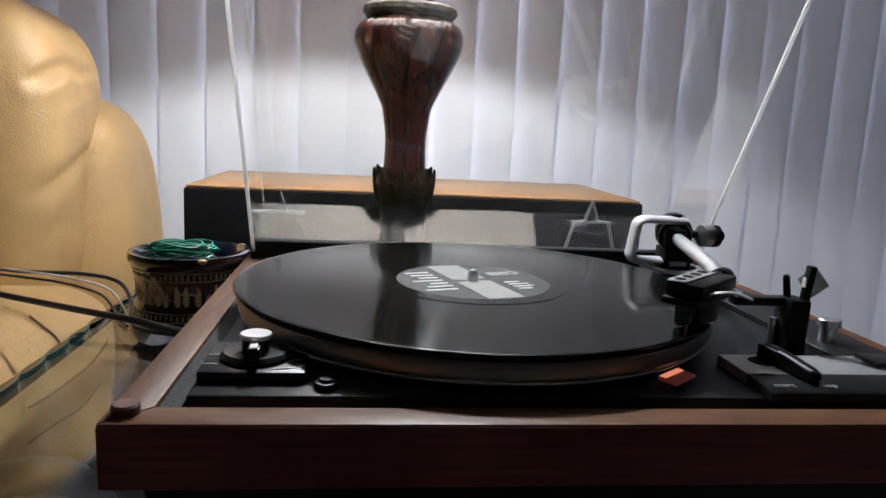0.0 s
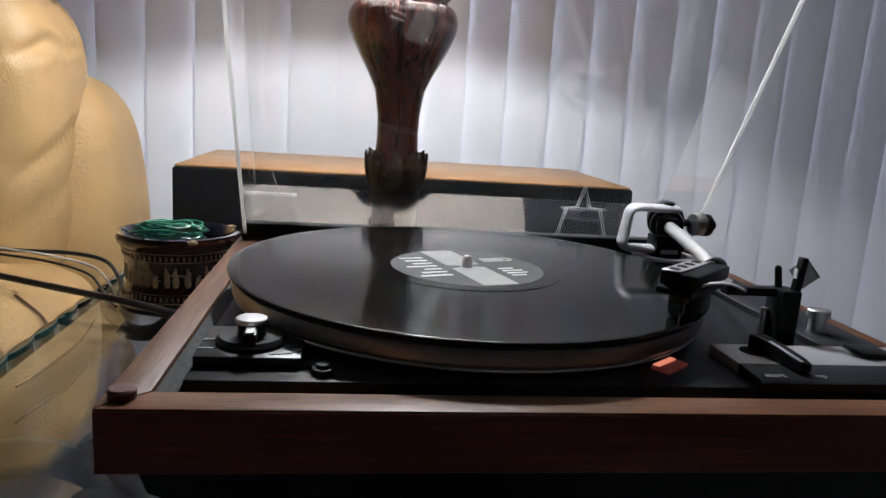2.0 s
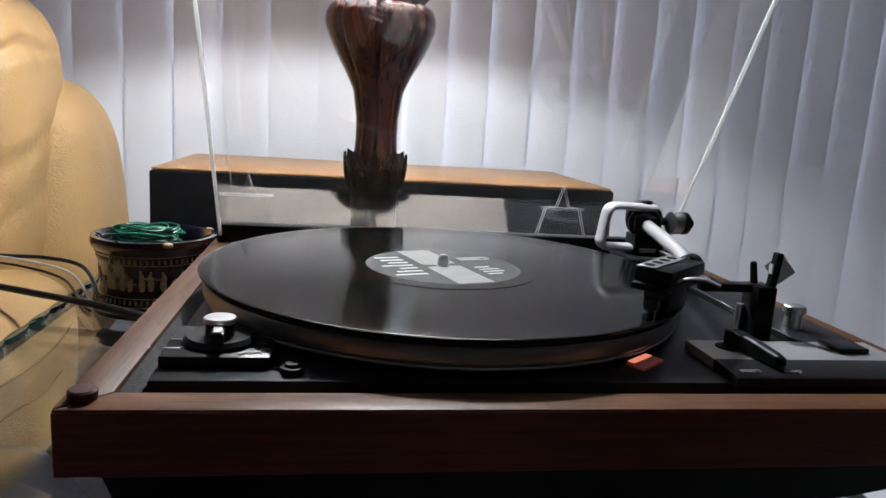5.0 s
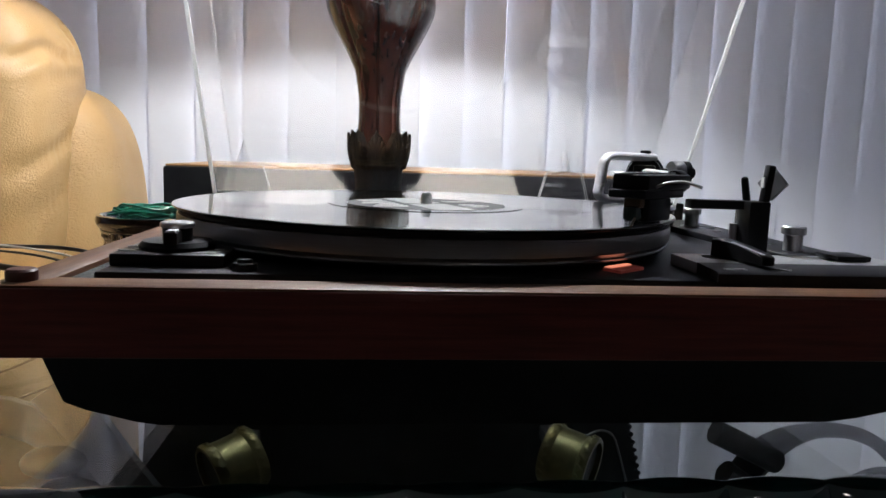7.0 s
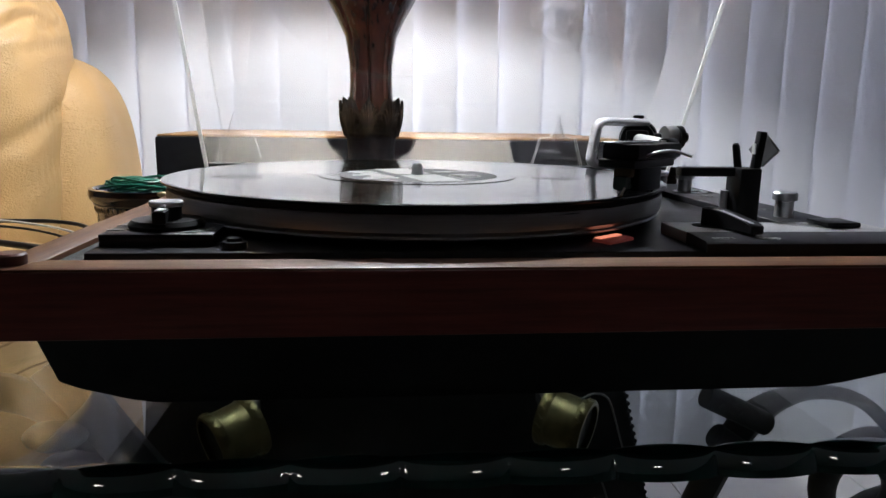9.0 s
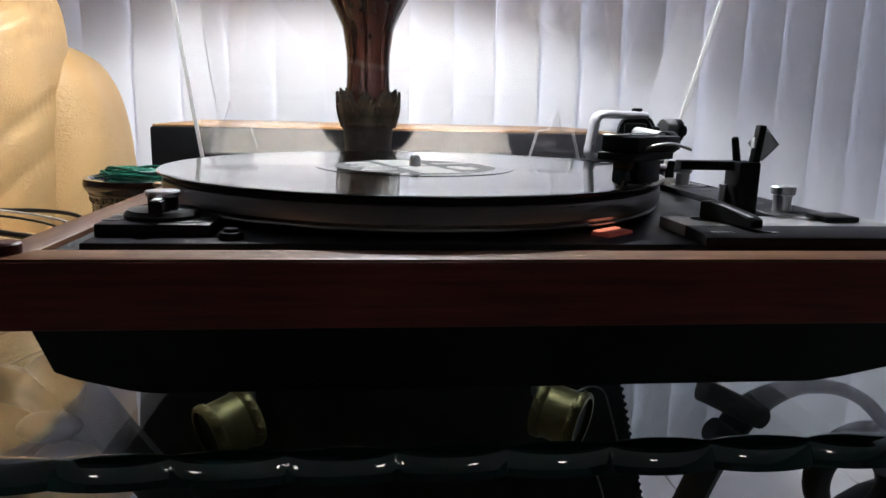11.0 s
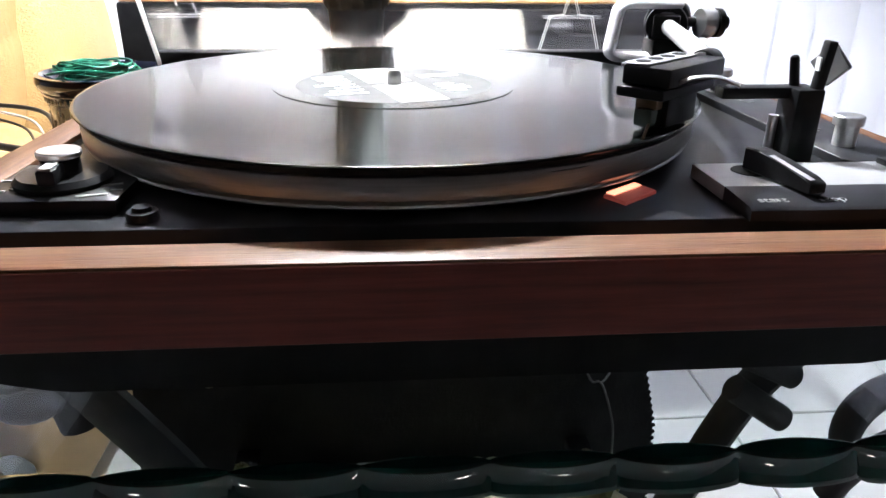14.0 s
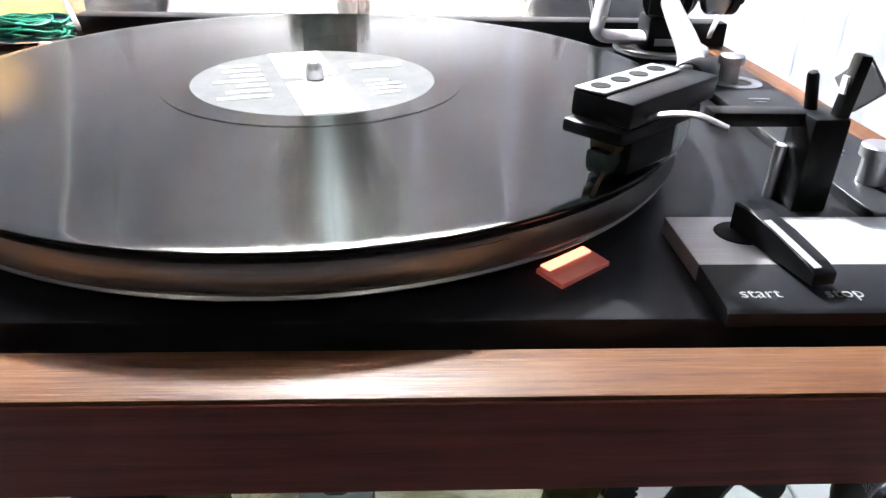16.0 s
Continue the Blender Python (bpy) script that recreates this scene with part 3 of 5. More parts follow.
# deck plate with a raised lip
DX0, DX1, DY0, DY1 = -0.1455, 0.2265, -0.1487, 0.1600
part("deck_plate", box(DX0, DX1, DY0, DY1, 0.6900, 0.7005, 0.0012), DECK, tt, "black painted steel deck")
part("edge_strip", box(PX0 + RW, DX0 - 0.0005, DY0 - 0.006, DY1, 0.686, 0.6975), GREYEDGE, tt, "grey felt strip between deck and plinth")
part("edge_strip", box(DX1 + 0.0005, PX1 - RW, DY0 - 0.006, DY1, 0.686, 0.6975), SOOT, tt)
part("rear_strip", box(PX0 + 0.004, PX1 - 0.004, 0.1610, 0.1775, 0.7003, 0.7155, 0.0015), PLASTIC, tt, "black raised strip along the back")
# platter
pl = part("platter", lathe([(0.020, 0.7025), (0.140, 0.7025), (0.1440, 0.7035), (0.1462, 0.7045), (0.1468, 0.7052), (0.1462, 0.7060), (0.1470, 0.7072), (0.1478, 0.7080), (0.1480, 0.7145),
                            (0.1476, 0.7160), (0.1465, 0.7164), (0.02, 0.7164)], 160), PLATTER, tt, "turned grey metal platter with two fine grooves")
part("platter_mat", lathe([(0.01, 0.7162), (0.1455, 0.7162), (0.1465, 0.7168), (0.1465, 0.7185), (0.145, 0.7190), (0.01, 0.7190)], 120), RUBBER, tt, "black rubber mat")
part("spindle", lathe([(0, 0.715), (0.0036, 0.715), (0.0036, 0.7248), (0.0033, 0.7266), (0.0021, 0.7280), (0, 0.7284)], 24), CHROME, tt, "chromed centre spindle")
# corner bumper
part("corner_bumper", lathe([(0, TOP), (0.0054, TOP), (0.0056, TOP + 0.0008), (0.0056, TOP + 0.0036), (0.0048, TOP + 0.0044), (0, TOP + 0.0045)], 28, -0.1642, -0.1668), REDBROWN, tt, "round red-brown bumper")
part("corner_bumper", lathe([(0, TOP), (0.0054, TOP), (0.0056, TOP + 0.0008), (0.0056, TOP + 0.0036), (0.0048, TOP + 0.0044), (0, TOP + 0.0045)], 28, 0.2390, -0.1668), REDBROWN, tt, "round red-brown bumper")

# left control panel with the speed dial
pn = part("speed_panel", box(-0.1445, -0.0965, -0.1345, -0.0900, 0.7003, 0.7058, 0.0008), PLASTIC, tt, "black speed selector panel")
DLX, DLY = -0.1215, -0.1130
part("dial_ring", lathe([(0.0, 0.7058), (0.0165, 0.7058), (0.0168, 0.7075), (0.0150, 0.7095), (0.010, 0.7095), (0, 0.7090)], 40, DLX, DLY), PLASTIC, pn)
kn = part("dial_knob", lathe([(0, 0.7085), (0.0066, 0.7085), (0.0066, 0.7149), (0.0064, 0.7155), (0, 0.7155)], 40, DLX, DLY), PLASTIC, pn, "black speed knob")
cap = lathe([(0.0, 0.7155), (0.0070, 0.7153), (0.0075, 0.7159), (0.0075, 0.7172), (0.0070, 0.7178), (0.0, 0.7180)], 56, DLX, DLY, flute=lambda z, a: 1 + (0.02 if int(a * 56 / 6.283) % 2 else 0))
part("cap", cap, ALU, kn, "knurled silver cap")
lv = turned(box(-0.0030, 0.0030, -0.0165, 0.0, 0.7090, 0.7147, 0.0008), Matrix.Translation((DLX, DLY, 0)) @ Matrix.Rotation(radians(4), 4, "Z"))
part("pointer", lv, PLASTIC, kn, "black pointer lever")
lt = turned(box(-0.0020, 0.0020, -0.0160, -0.0068, 0.7147, 0.7154, 0.0003, 1), Matrix.Translation((DLX, DLY, 0)) @ Matrix.Rotation(radians(4), 4, "Z"))
part("pointer_mark", lt, WHITEPRINT, kn, "white pointer mark")
for mx, my, ml, ma in ((-0.1405, -0.1115, 0.007, 6), (-0.1408, -0.1240, 0.007, 4), (-0.1350, -0.1125, 0.003, 30), (-0.1352, -0.1220, 0.003, -20),
                       (-0.1060, -0.1295, 0.010, 12), (-0.0995, -0.1240, 0.004, 0), (-0.1035, -0.1180, 0.008, 20)):
    part("print_mark", turned(box(-ml / 2, ml / 2, -0.0007, 0.0007, 0.7059, 0.7062), Matrix.Translation((mx, my, 0)) @ Matrix.Rotation(radians(ma), 4, "Z")), PRINTGREY, pn, smooth=False)
part("small_knob", lathe([(0, 0.7003), (0.0052, 0.7003), (0.0054, 0.7012), (0.0050, 0.7036), (0.0034, 0.7038), (0.0030, 0.7052), (0, 0.7053)], 26, -0.0865, -0.1395), PLASTIC, tt, "small black pitch knob")

# strobe window
sw = prism([(0.0750, -0.1258), (0.0807, -0.1347), (0.0968, -0.1219), (0.0915, -0.1125)], 0.7003, 0.7020, bevel=0.0004)
st = part("strobe_window", sw, STROBE, tt, "glowing red strobe window")
part("neon_strip", prism([(0.0765, -0.1245), (0.0785, -0.1275), (0.0925, -0.1165), (0.0908, -0.1135)], 0.7019, 0.7024), NEON, st, "bright orange neon line", smooth=False)

# start and stop panel
sp = part("start_panel", box(0.1185, 0.2255, -0.1310, -0.1010, 0.7003, 0.7060, 0.0006), SATIN, tt, "silver start and stop panel")
fp = bmesh.new()
side = [(-0.1310, 0.7003), (-0.1310, 0.7060), (-0.1505, 0.7050), (-0.1520, 0.7040), (-0.1522, 0.7003)]
aa = [fp.verts.new((0.1185, y, z)) for y, z in side]
ab = [fp.verts.new((0.2255, y, z)) for y, z in side]
fp.faces.new(aa)
fp.faces.new(ab[::-1])
for k in range(len(side)):
    q = (k + 1) % len(side)
    fp.faces.new((aa[k], ab[k], ab[q], aa[q]))
part("front_lip", fp, DECK, sp, "black front lip with the words start and stop")


def words(text, size, m, material, parent, name="lettering"):
    cu = bpy.data.curves.new(name, "FONT")
    cu.body, cu.size, cu.extrude, cu.align_x = text, size, 0.00012, "CENTER"
    cu.resolution_u = 3
    cu.materials.append(material)
    ob = new(name, cu)
    ob.matrix_basis = m
    ob.parent = parent
    return ob


words("start", 0.0058, pose(0.1292, -0.1468, 0.70535, 3, 0, 0), PRINTGREY, sp)
words("stop", 0.0058, pose(0.1512, -0.1468, 0.70535, 3, 0, 0), PRINTGREY, sp)
part("lever_slot", lathe([(0, 0.7060), (0.0075, 0.7060), (0.0072, 0.7063), (0, 0.7063)], 30, 0.1375, -0.1125), SOOT, sp)
ang = math.atan2(-0.0366, 0.0080)
lvb = bmesh.new()
ls = [(-0.002, 0.7062), (-0.002, 0.7150), (0.006, 0.7155), (0.016, 0.7140), (0.030, 0.7120), (0.034, 0.7105), (0.034, 0.7066)]
la = [lvb.verts.new((u, -0.0035, z)) for u, z in ls]
lb = [lvb.verts.new((u, 0.0035, z)) for u, z in ls]
lvb.faces.new(la)
lvb.faces.new(lb[::-1])
for k in range(len(ls)):
    q = (k + 1) % len(ls)
    lvb.faces.new((la[k], lb[k], lb[q], la[q]))
bmesh.ops.bevel(lvb, geom=list(lvb.edges), offset=0.0006, segments=1, affect="EDGES")
LM = Matrix.Translation((0.1390, -0.1105, 0)) @ Matrix.Rotation(ang, 4, "Z")
lev = part("lever", turned(lvb, LM), PLASTIC, sp, "black start lever")
tp = bmesh.new()
for u, z in ((0.0110, 0.71490), (0.0160, 0.71425), (0.0325, 0.71170)):
    for w in (-0.0032, -0.0008):
        tp.verts.new((u, w, z))
tv = list(tp.verts)
tp.faces.new((tv[0], tv[2], tv[3], tv[1]))
tp.faces.new((tv[2], tv[4], tv[5], tv[3]))
bmesh.ops.solidify(tp, geom=list(tp.faces), thickness=0.0004)
part("silver_inlay", turned(tp, LM), CASTALU, lev, "silver inlay on the lever")
part("size_pad", box(0.1945, 0.2125, -0.1215, -0.1040, 0.7062, 0.7088, 0.0008), PLASTIC, sp, "small black selector plate")

# right inset panel, knobs, arm rest
ip = part("side_panel", prism([(0.1885, -0.0960), (0.2255, -0.0960), (0.2255, 0.118), (0.196, 0.118), (0.1885, 0.075)], 0.7003, 0.7046, bevel=0.0006), DECK, tt, "black inset panel beside the arm")
for kx, ky in ((0.2030, -0.0700), (0.2045, 0.0620)):
    kb = part("adjuster_knob", lathe([(0, 0.7045), (0.0050, 0.7045), (0.0050, 0.7135), (0.0064, 0.7140), (0.0064, 0.7178), (0.0058, 0.7184), (0, 0.7184)], 36, kx, ky,
                                     flute=lambda z, a: 1 + (0.025 if (z > 0.7138 and int(a * 36 / 6.283) % 2) else 0)), CHROME, ip, "knurled chrome adjuster knob")
part("scale_ring", lathe([(0.0075, 0.7046), (0.0125, 0.7046), (0.0125, 0.7050), (0.0075, 0.7050)], 36, 0.2085, 0.0600), ALU, ip, "silver scale ring")
for mx, my in ((0.2080, -0.020), (0.2050, -0.040), (0.2070, 0.030)):
    part("print_mark", box(mx - 0.005, mx + 0.005, my - 0.0006, my + 0.0006, 0.7047, 0.7050), PRINTGREY, ip, smooth=False)
    part("print_mark", box(mx - 0.004, mx + 0.002, my - 0.0050, my - 0.0040, 0.7047, 0.7050), PRINTGREY, ip, smooth=False)

ar = part("arm_rest", box(0.1668, 0.1788, -0.0865, -0.0705, 0.7003, 0.7325, 0.0012), PLASTIC, tt, "black arm rest post with a fork")
part("lift_bar", box(0.1370, 0.1690, -0.0800, -0.0715, 0.7275, 0.7325, 0.0010), PLASTIC, ar, "black lift bar")
part("fork_prong", turned(box(-0.0020, 0.0020, -0.0026, 0.0026, 0, 0.0205, 0.0008), pose(0.1764, -0.0825, 0.7315, 0, 6, 0)), PLASTIC, ar)
part("fork_prong", turned(lathe([(0, 0), (0.0021, 0), (0.0019, 0.0130), (0.0014, 0.0140), (0, 0.0143)], 16), pose(0.1712, -0.0745, 0.7318, 10, -16, 0)), PLASTIC, ar)
part("white_insert", box(0.1740, 0.1747, -0.0850, -0.0820, 0.7400, 0.7455), WHITEPRINT, ar, smooth=False)
part("lift_pin", turned(lathe([(0, 0.0), (0.0021, 0), (0.0021, 0.0190), (0, 0.0192)], 16), pose(0.1652, -0.0735, 0.7005, 0, 0, 0)), CHROME, ar, "silver lift pin")
part("catch", turned(box(-0.0010, 0.0010, -0.0065, 0.0065, -0.0065, 0.0065, 0.0003, 1), pose(0.1820, -0.0800, 0.7420, 45, 0, 24)), CARD, ar, "small grey diamond tab")

# ---- tonearm at the edge of the record ----
PVX, PVY, PVZ = 0.1735, 0.0830, 0.7420
STX, STY = 0.0900, -0.1190
tb = part("arm_base", lathe([(0, 0.7003), (0.0235, 0.7003), (0.0240, 0.7015), (0.0240, 0.7150), (0.0225, 0.7160), (0, 0.7160)], 48, PVX, PVY), PLASTIC, tt, "round black arm base")
part("base_ring", lathe([(0.0190, 0.7158), (0.0245, 0.7158), (0.0250, 0.7165), (0.0250, 0.7180), (0.0240, 0.7185), (0.0190, 0.7185)], 56, PVX, PVY), ALU, tb, "bright aluminium ring")
part("yoke", box(PVX - 0.011, PVX + 0.011, PVY - 0.010, PVY + 0.010, 0.7160, 0.7340, 0.0015), PLASTIC, tb)
part("yoke_badge", box(PVX - 0.007, PVX + 0.007, PVY - 0.0108, PVY - 0.0100, 0.7200, 0.7235), ALU, tb, smooth=False)
# C-shaped bearing frame
CT = 0.7585
cf = tube(glide([(0.1800, PVY, 0.7548), (0.1620, PVY, 0.7550), (0.1470, PVY, 0.7550), (0.1420, PVY, 0.7520), (0.1405, PVY, 0.7460), (0.1385, PVY, 0.7320), (0.1380, PVY, 0.7265), (0.1410, PVY, 0.7232), (0.1480, PVY, 0.7225), (0.1640, PVY, 0.7225)], 6), 0.0085, 16, flat=0.38)
fm = part("bearing_frame", cf, CASTALU, tb, "cast silver C-shaped bearing frame")
part("pivot_screw", lathe([(0, CT - 0.002), (0.0040, CT - 0.002), (0.0040, CT + 0.0012), (0.0030, CT + 0.0018), (0, CT + 0.0018)], 18, PVX, PVY), PLASTIC, fm)
part("frame_screw", turned(lathe([(0, 0), (0.0014, 0), (0.0012, 0.0012), (0, 0.0014)], 12), pose(0.1390, PVY - 0.0082, 0.7330, 90, 0, 0)), CHROME, fm)
# gimbal and counterweight
arm_dir = math.atan2(STY - PVY, STX - PVX)          # towards the stylus
AM = pose(PVX, PVY, PVZ, 0, 0, math.degrees(arm_dir))
gm = turned(lathe([(0.0085, -0.004), (0.0125, -0.004), (0.0130, 0), (0.0125, 0.004), (0.0085, 0.004)], 40), AM @ pose(0, 0, 0, 0, 90, 0))
ta = part("gimbal_ring", gm, PLASTIC, tb, "black gimbal ring")
part("gimbal_block", turned(box(-0.012, 0.014, -0.008, 0.008, -0.007, 0.007, 0.0015), AM), PLASTIC, ta)
part("side_weight", turned(lathe([(0, -0.004), (0.0085, -0.004), (0.0090, -0.003), (0.0090, 0.004), (0.0085, 0.005), (0, 0.005)], 36), pose(PVX + 0.023, PVY - 0.004, PVZ + 0.002, 0, 90, 8)), CHROME, ta, "chrome tracking force wheel")
part("side_weight_face", turned(lathe([(0, 0), (0.0088, 0), (0.0088, 0.004), (0.004, 0.0045), (0.004, 0.009), (0, 0.009)], 30), pose(PVX + 0.028, PVY - 0.005, PVZ + 0.002, 0, 90, 8)), PLASTIC, ta)
part("side_shaft", turned(lathe([(0, 0), (0.003, 0), (0.003, 0.022), (0, 0.022)], 16), pose(PVX, PVY, PVZ + 0.002, 0, 90, 4)), PLASTIC, ta)
part("counterweight", turned(lathe([(0, 0.020), (0.014, 0.020), (0.015, 0.022), (0.015, 0.044), (0.014, 0.046), (0, 0.046)], 44), AM @ pose(0, 0, 0, 0, -90, 0)), PLASTIC, ta, "black counterweight")
HX, HY, HZ = 0.1140, -0.0885, 0.7410        # middle of the headshell
HA = 42.0
HM = pose(HX, HY, HZ, 0, 0, HA)
he = HM @ Vector((0.018, 0, 0.001))
mid = Vector((PVX, PVY, PVZ)).lerp(he, 0.80) + Vector((0.004, 0.002, 0))
part("arm_tube", tube(glide([(PVX, PVY, PVZ), Vector((PVX, PVY, PVZ)).lerp(he, 0.4) + Vector((0.002, 0, 0)), mid, he], 10), 0.0046, 18), ARMALU, ta, "straight silver arm tube")
hs = part("headshell", turned(box(-0.029, 0.019, -0.0098, 0.0102, -0.0030, 0.0045, 0.0012), HM), PLASTIC, ta, "black headshell")
# silver plate with four round holes
plate = bmesh.new()
box(-0.0285, 0.0125, -0.0005, 0.0100, 0.0046, 0.0054, 0.0003, 1, bm=plate)
part("silver_plate", turned(plate, HM), ALU, hs, "silver top plate with four holes")
for k in range(4):
    part("hole", turned(lathe([(0, 0.0056), (0.0029, 0.0056), (0.0029, 0.0058), (0, 0.0058)], 22), HM @ pose(-0.0228 + k * 0.0098, 0.0050, -0.0002)), SOOT, hs)
part("tray", turned(box(-0.0320, 0.012, -0.0095, 0.0105, -0.0072, -0.0031, 0.0010), HM), PLASTIC, hs)
part("cartridge", turned(box(-0.022, 0.003, -0.0072, 0.0072, -0.0190, -0.0073, 0.0014), HM), PLASTIC, hs, "black cartridge")
part("cartridge_nose", turned(box(-0.0262, -0.016, -0.0046, 0.0046, -0.0120, -0.0074, 0.0012), HM), TUFT, hs, "brown stylus block")
part("stylus_guard", turned(box(-0.0285, -0.015, -0.0040, 0.0040, -0.0185, -0.0112, 0.0016), HM), SMOKE, hs, "smoky green stylus guard")
part("stylus_arm", tube([HM @ Vector((-0.020, 0, -0.0150)), (STX, STY, 0.7212)], 0.0006, 8), TUFT, hs)
lift = [HM @ Vector(v) for v in ((-0.020, -0.0090, -0.0015), (-0.0185, -0.0140, 0.0008), (-0.0155, -0.0215, 0.0016), (-0.0125, -0.0290, -0.0008))]
part("finger_lift", tube(glide(lift, 6), 0.0018, 10, flat=0.45), ARMALU, hs, "curved silver finger lift")
part("lock_collar", turned(lathe([(0, 0), (0.0058, 0), (0.0062, 0.001), (0.0062, 0.008), (0.0055, 0.009), (0, 0.009)], 26), HM @ pose(0.0185, 0, 0.0005, 0, 90, 0)), PLASTIC, hs)

# ---- the open dust cover ----
HG_Y, HG_Z, OPEN = 0.1630, 0.7022, 59.5
LID_W0, LID_W1, LID_D, LID_H, TH = -0.1667, 0.2331, 0.345, 0.075, 0.0024
lid = thing("dust_cover", "clear acrylic dust cover, propped open on its hinges", "dust cover")
LIDM = Matrix.Translation((0, HG_Y, HG_Z)) @ Matrix.Rotation(radians(-OPEN), 4, "X")


def pane_part(name, b):
    o = part(name, turned(b, LIDM), ACRYLIC, lid, smooth=False)
    o.visible_shadow = False
    return o


pane_part("top_panel", box(LID_W0, LID_W1, -LID_D, 0, LID_H - TH, LID_H))
pane_part("back_panel", box(LID_W0 + TH, LID_W1 - TH, -TH, 0, 0.002, LID_H - TH - 0.0002))
pane_part("front_panel", box(LID_W0 + TH, LID_W1 - TH, -LID_D, -LID_D + TH, 0.002, LID_H - TH - 0.0002))
pane_part("side_panel", box(LID_W0, LID_W0 + TH - 0.0002, -LID_D, 0, 0.002, LID_H - TH - 0.0002))
pane_part("side_panel", box(LID_W1 - TH + 0.0002, LID_W1, -LID_D, 0, 0.002, LID_H - TH - 0.0002))
for ex in (LID_W0, LID_W1 - TH):
    part("panel_edge", turned(box(ex - 0.0002, ex + TH + 0.0002, -LID_D, -0.004, 0.0002, 0.0019), LIDM), ACRYLICEDGE, lid, "whitish sawn acrylic edge", smooth=False)
for ex in (LID_W0,):
    part("panel_edge", turned(box(ex, ex + 0.0010, -LID_D, -0.002, LID_H + 0.0001, LID_H + 0.0008), LIDM), ACRYLICEDGE, lid, "whitish glued acrylic joint", smooth=False)
part("panel_edge", turned(box(LID_W0 + TH, LID_W1 - TH, -TH, 0, 0.0002, 0.0019), LIDM), ACRYLICEDGE, lid, "whitish sawn acrylic edge", smooth=False)
for hx in (-0.158, 0.137):
    hb = prism([(-0.026, 0), (0.026, 0), (0.016, 0.036), (0.006, 0.037), (0.0, 0.056), (-0.006, 0.037), (-0.016, 0.036)], -0.003, 0.003)
    o = part("hinge", turned(hb, pose(hx + (0.012 if hx < 0 else 0), HG_Y + 0.018, HG_Z + 0.001, 90, 0, 0)), ACRYLIC, lid, "clear plastic lid hinge", smooth=False)
    o.visible_shadow = False
    part("hinge_flange", turned(box(-0.022, 0.022, 0.0345, 0.0362, -0.005, 0.005, 0.0004, 1), pose(hx + (0.012 if hx < 0 else 0), HG_Y + 0.018, HG_Z + 0.001, 90, 0, 0)), ACRYLIC, o, "clear flange", smooth=False).visible_shadow = False
    rimline = [(-0.026, 0), (-0.016, 0.036), (-0.006, 0.037), (0.0, 0.056), (0.006, 0.037), (0.016, 0.036), (0.026, 0)]
    hm = pose(hx + (0.012 if hx < 0 else 0), HG_Y + 0.018, HG_Z + 0.001, 90, 0, 0)
    # thin white lines paint the light that the clear hinge outline catches
    for side in ((-0.003, 0.003) if hx > 0 else ()):
        part("hinge_edge_glint", tube([hm @ Vector((u, v, side)) for u, v in rimline], 0.00028, 6), ACRYLICEDGE, o, "whitish line drawn for light caught on the hinge edge")

# ---- the record ----
rec = thing("record", "black vinyl record with a grey and white label on the platter", "record")
part("disc", lathe([(0.0037, 0.7191), (0.1495, 0.7191), (0.1503, 0.7196), (0.1505, 0.7200), (0.1502, 0.7206), (0.1490, 0.7208), (0.1460, 0.7206), (0.1200, 0.72055), (0.0600, 0.72055), (0.0530, 0.72055),
                    (0.0515, 0.7207), (0.0037, 0.7207)], 200), VINYL, rec, "black grooved vinyl")
lab = part("label", lathe([(0.0037, 0.7207), (0.0498, 0.7207), (0.0500, 0.7209), (0.0037, 0.7209)], 90), LABELGREY, rec, "grey paper label with a white band")
part("run_out", lathe([(0.0501, 0.7206), (0.0501, 0.72085), (0.0614, 0.72085), (0.0614, 0.7206)], 160), RUNOUT, rec, "smooth run-out ring round the label")
LR = 18.0
RM = Matrix.Rotation(radians(LR), 4, "Z")


def label_box(x0, x1, y0, y1, m, z=0.7212):
    part("label_print", turned(box(x0, x1, y0, y1, 0.7208, z), RM), m, lab, smooth=False)


band = [(-0.013, -0.0478), (0.011, -0.0483), (0.011, -0.004), (0.004, -0.002), (0.004, 0.003), (0.011, 0.004), (0.011, 0.0483), (-0.013, 0.0478), (-0.013, 0.004), (-0.0045, 0.002), (-0.0045, -0.002), (-0.013, -0.004)]
part("white_band", turned(prism(band, 0.7208, 0.7211), RM), LABELWHITE, lab, "white printed band", smooth=False)
rl = random.Random(9)
for k in range(7):
    yy = 0.028 - k * 0.008
    wl = rl.uniform(0.012, 0.022)
    label_box(-0.020 - wl, -0.020, yy - 0.0013, yy + 0.0013, WHITEPRINT)
for k in range(4):
    yy = -0.010 - k * 0.006
    label_box(0.018, 0.018 + rl.uniform(0.010, 0.018), yy - 0.001, yy + 0.001, WHITEPRINT)
label_box(0.0185, 0.0335, 0.010, 0.0195, LABELWHITE)
part("label_print", turned(lathe([(0.0022, 0.7211), (0.0050, 0.7211), (0.0050, 0.7213), (0.0022, 0.7213)], 24), RM @ Matrix.Translation((0.037, 0.0145, 0))), LABELWHITE, lab)

# ---- table lamp ----
lamp = thing("table_lamp", "turned mahogany table lamp with carved dark leaves, lit", "lamp")
prof = [(0.026, 0.736),
        (0.0250, 0.752), (0.0235, 0.772), (0.0225, 0.790), (0.0228, 0.810), (0.0270, 0.837), (0.0345, 0.853), (0.0430, 0.868), (0.0515, 0.884), (0.0570, 0.898), (0.0585, 0.906), (0.0575, 0.914), (0.0540, 0.921), (0.0470, 0.9265), (0.038, 0.930), (0.030, 0.931)]


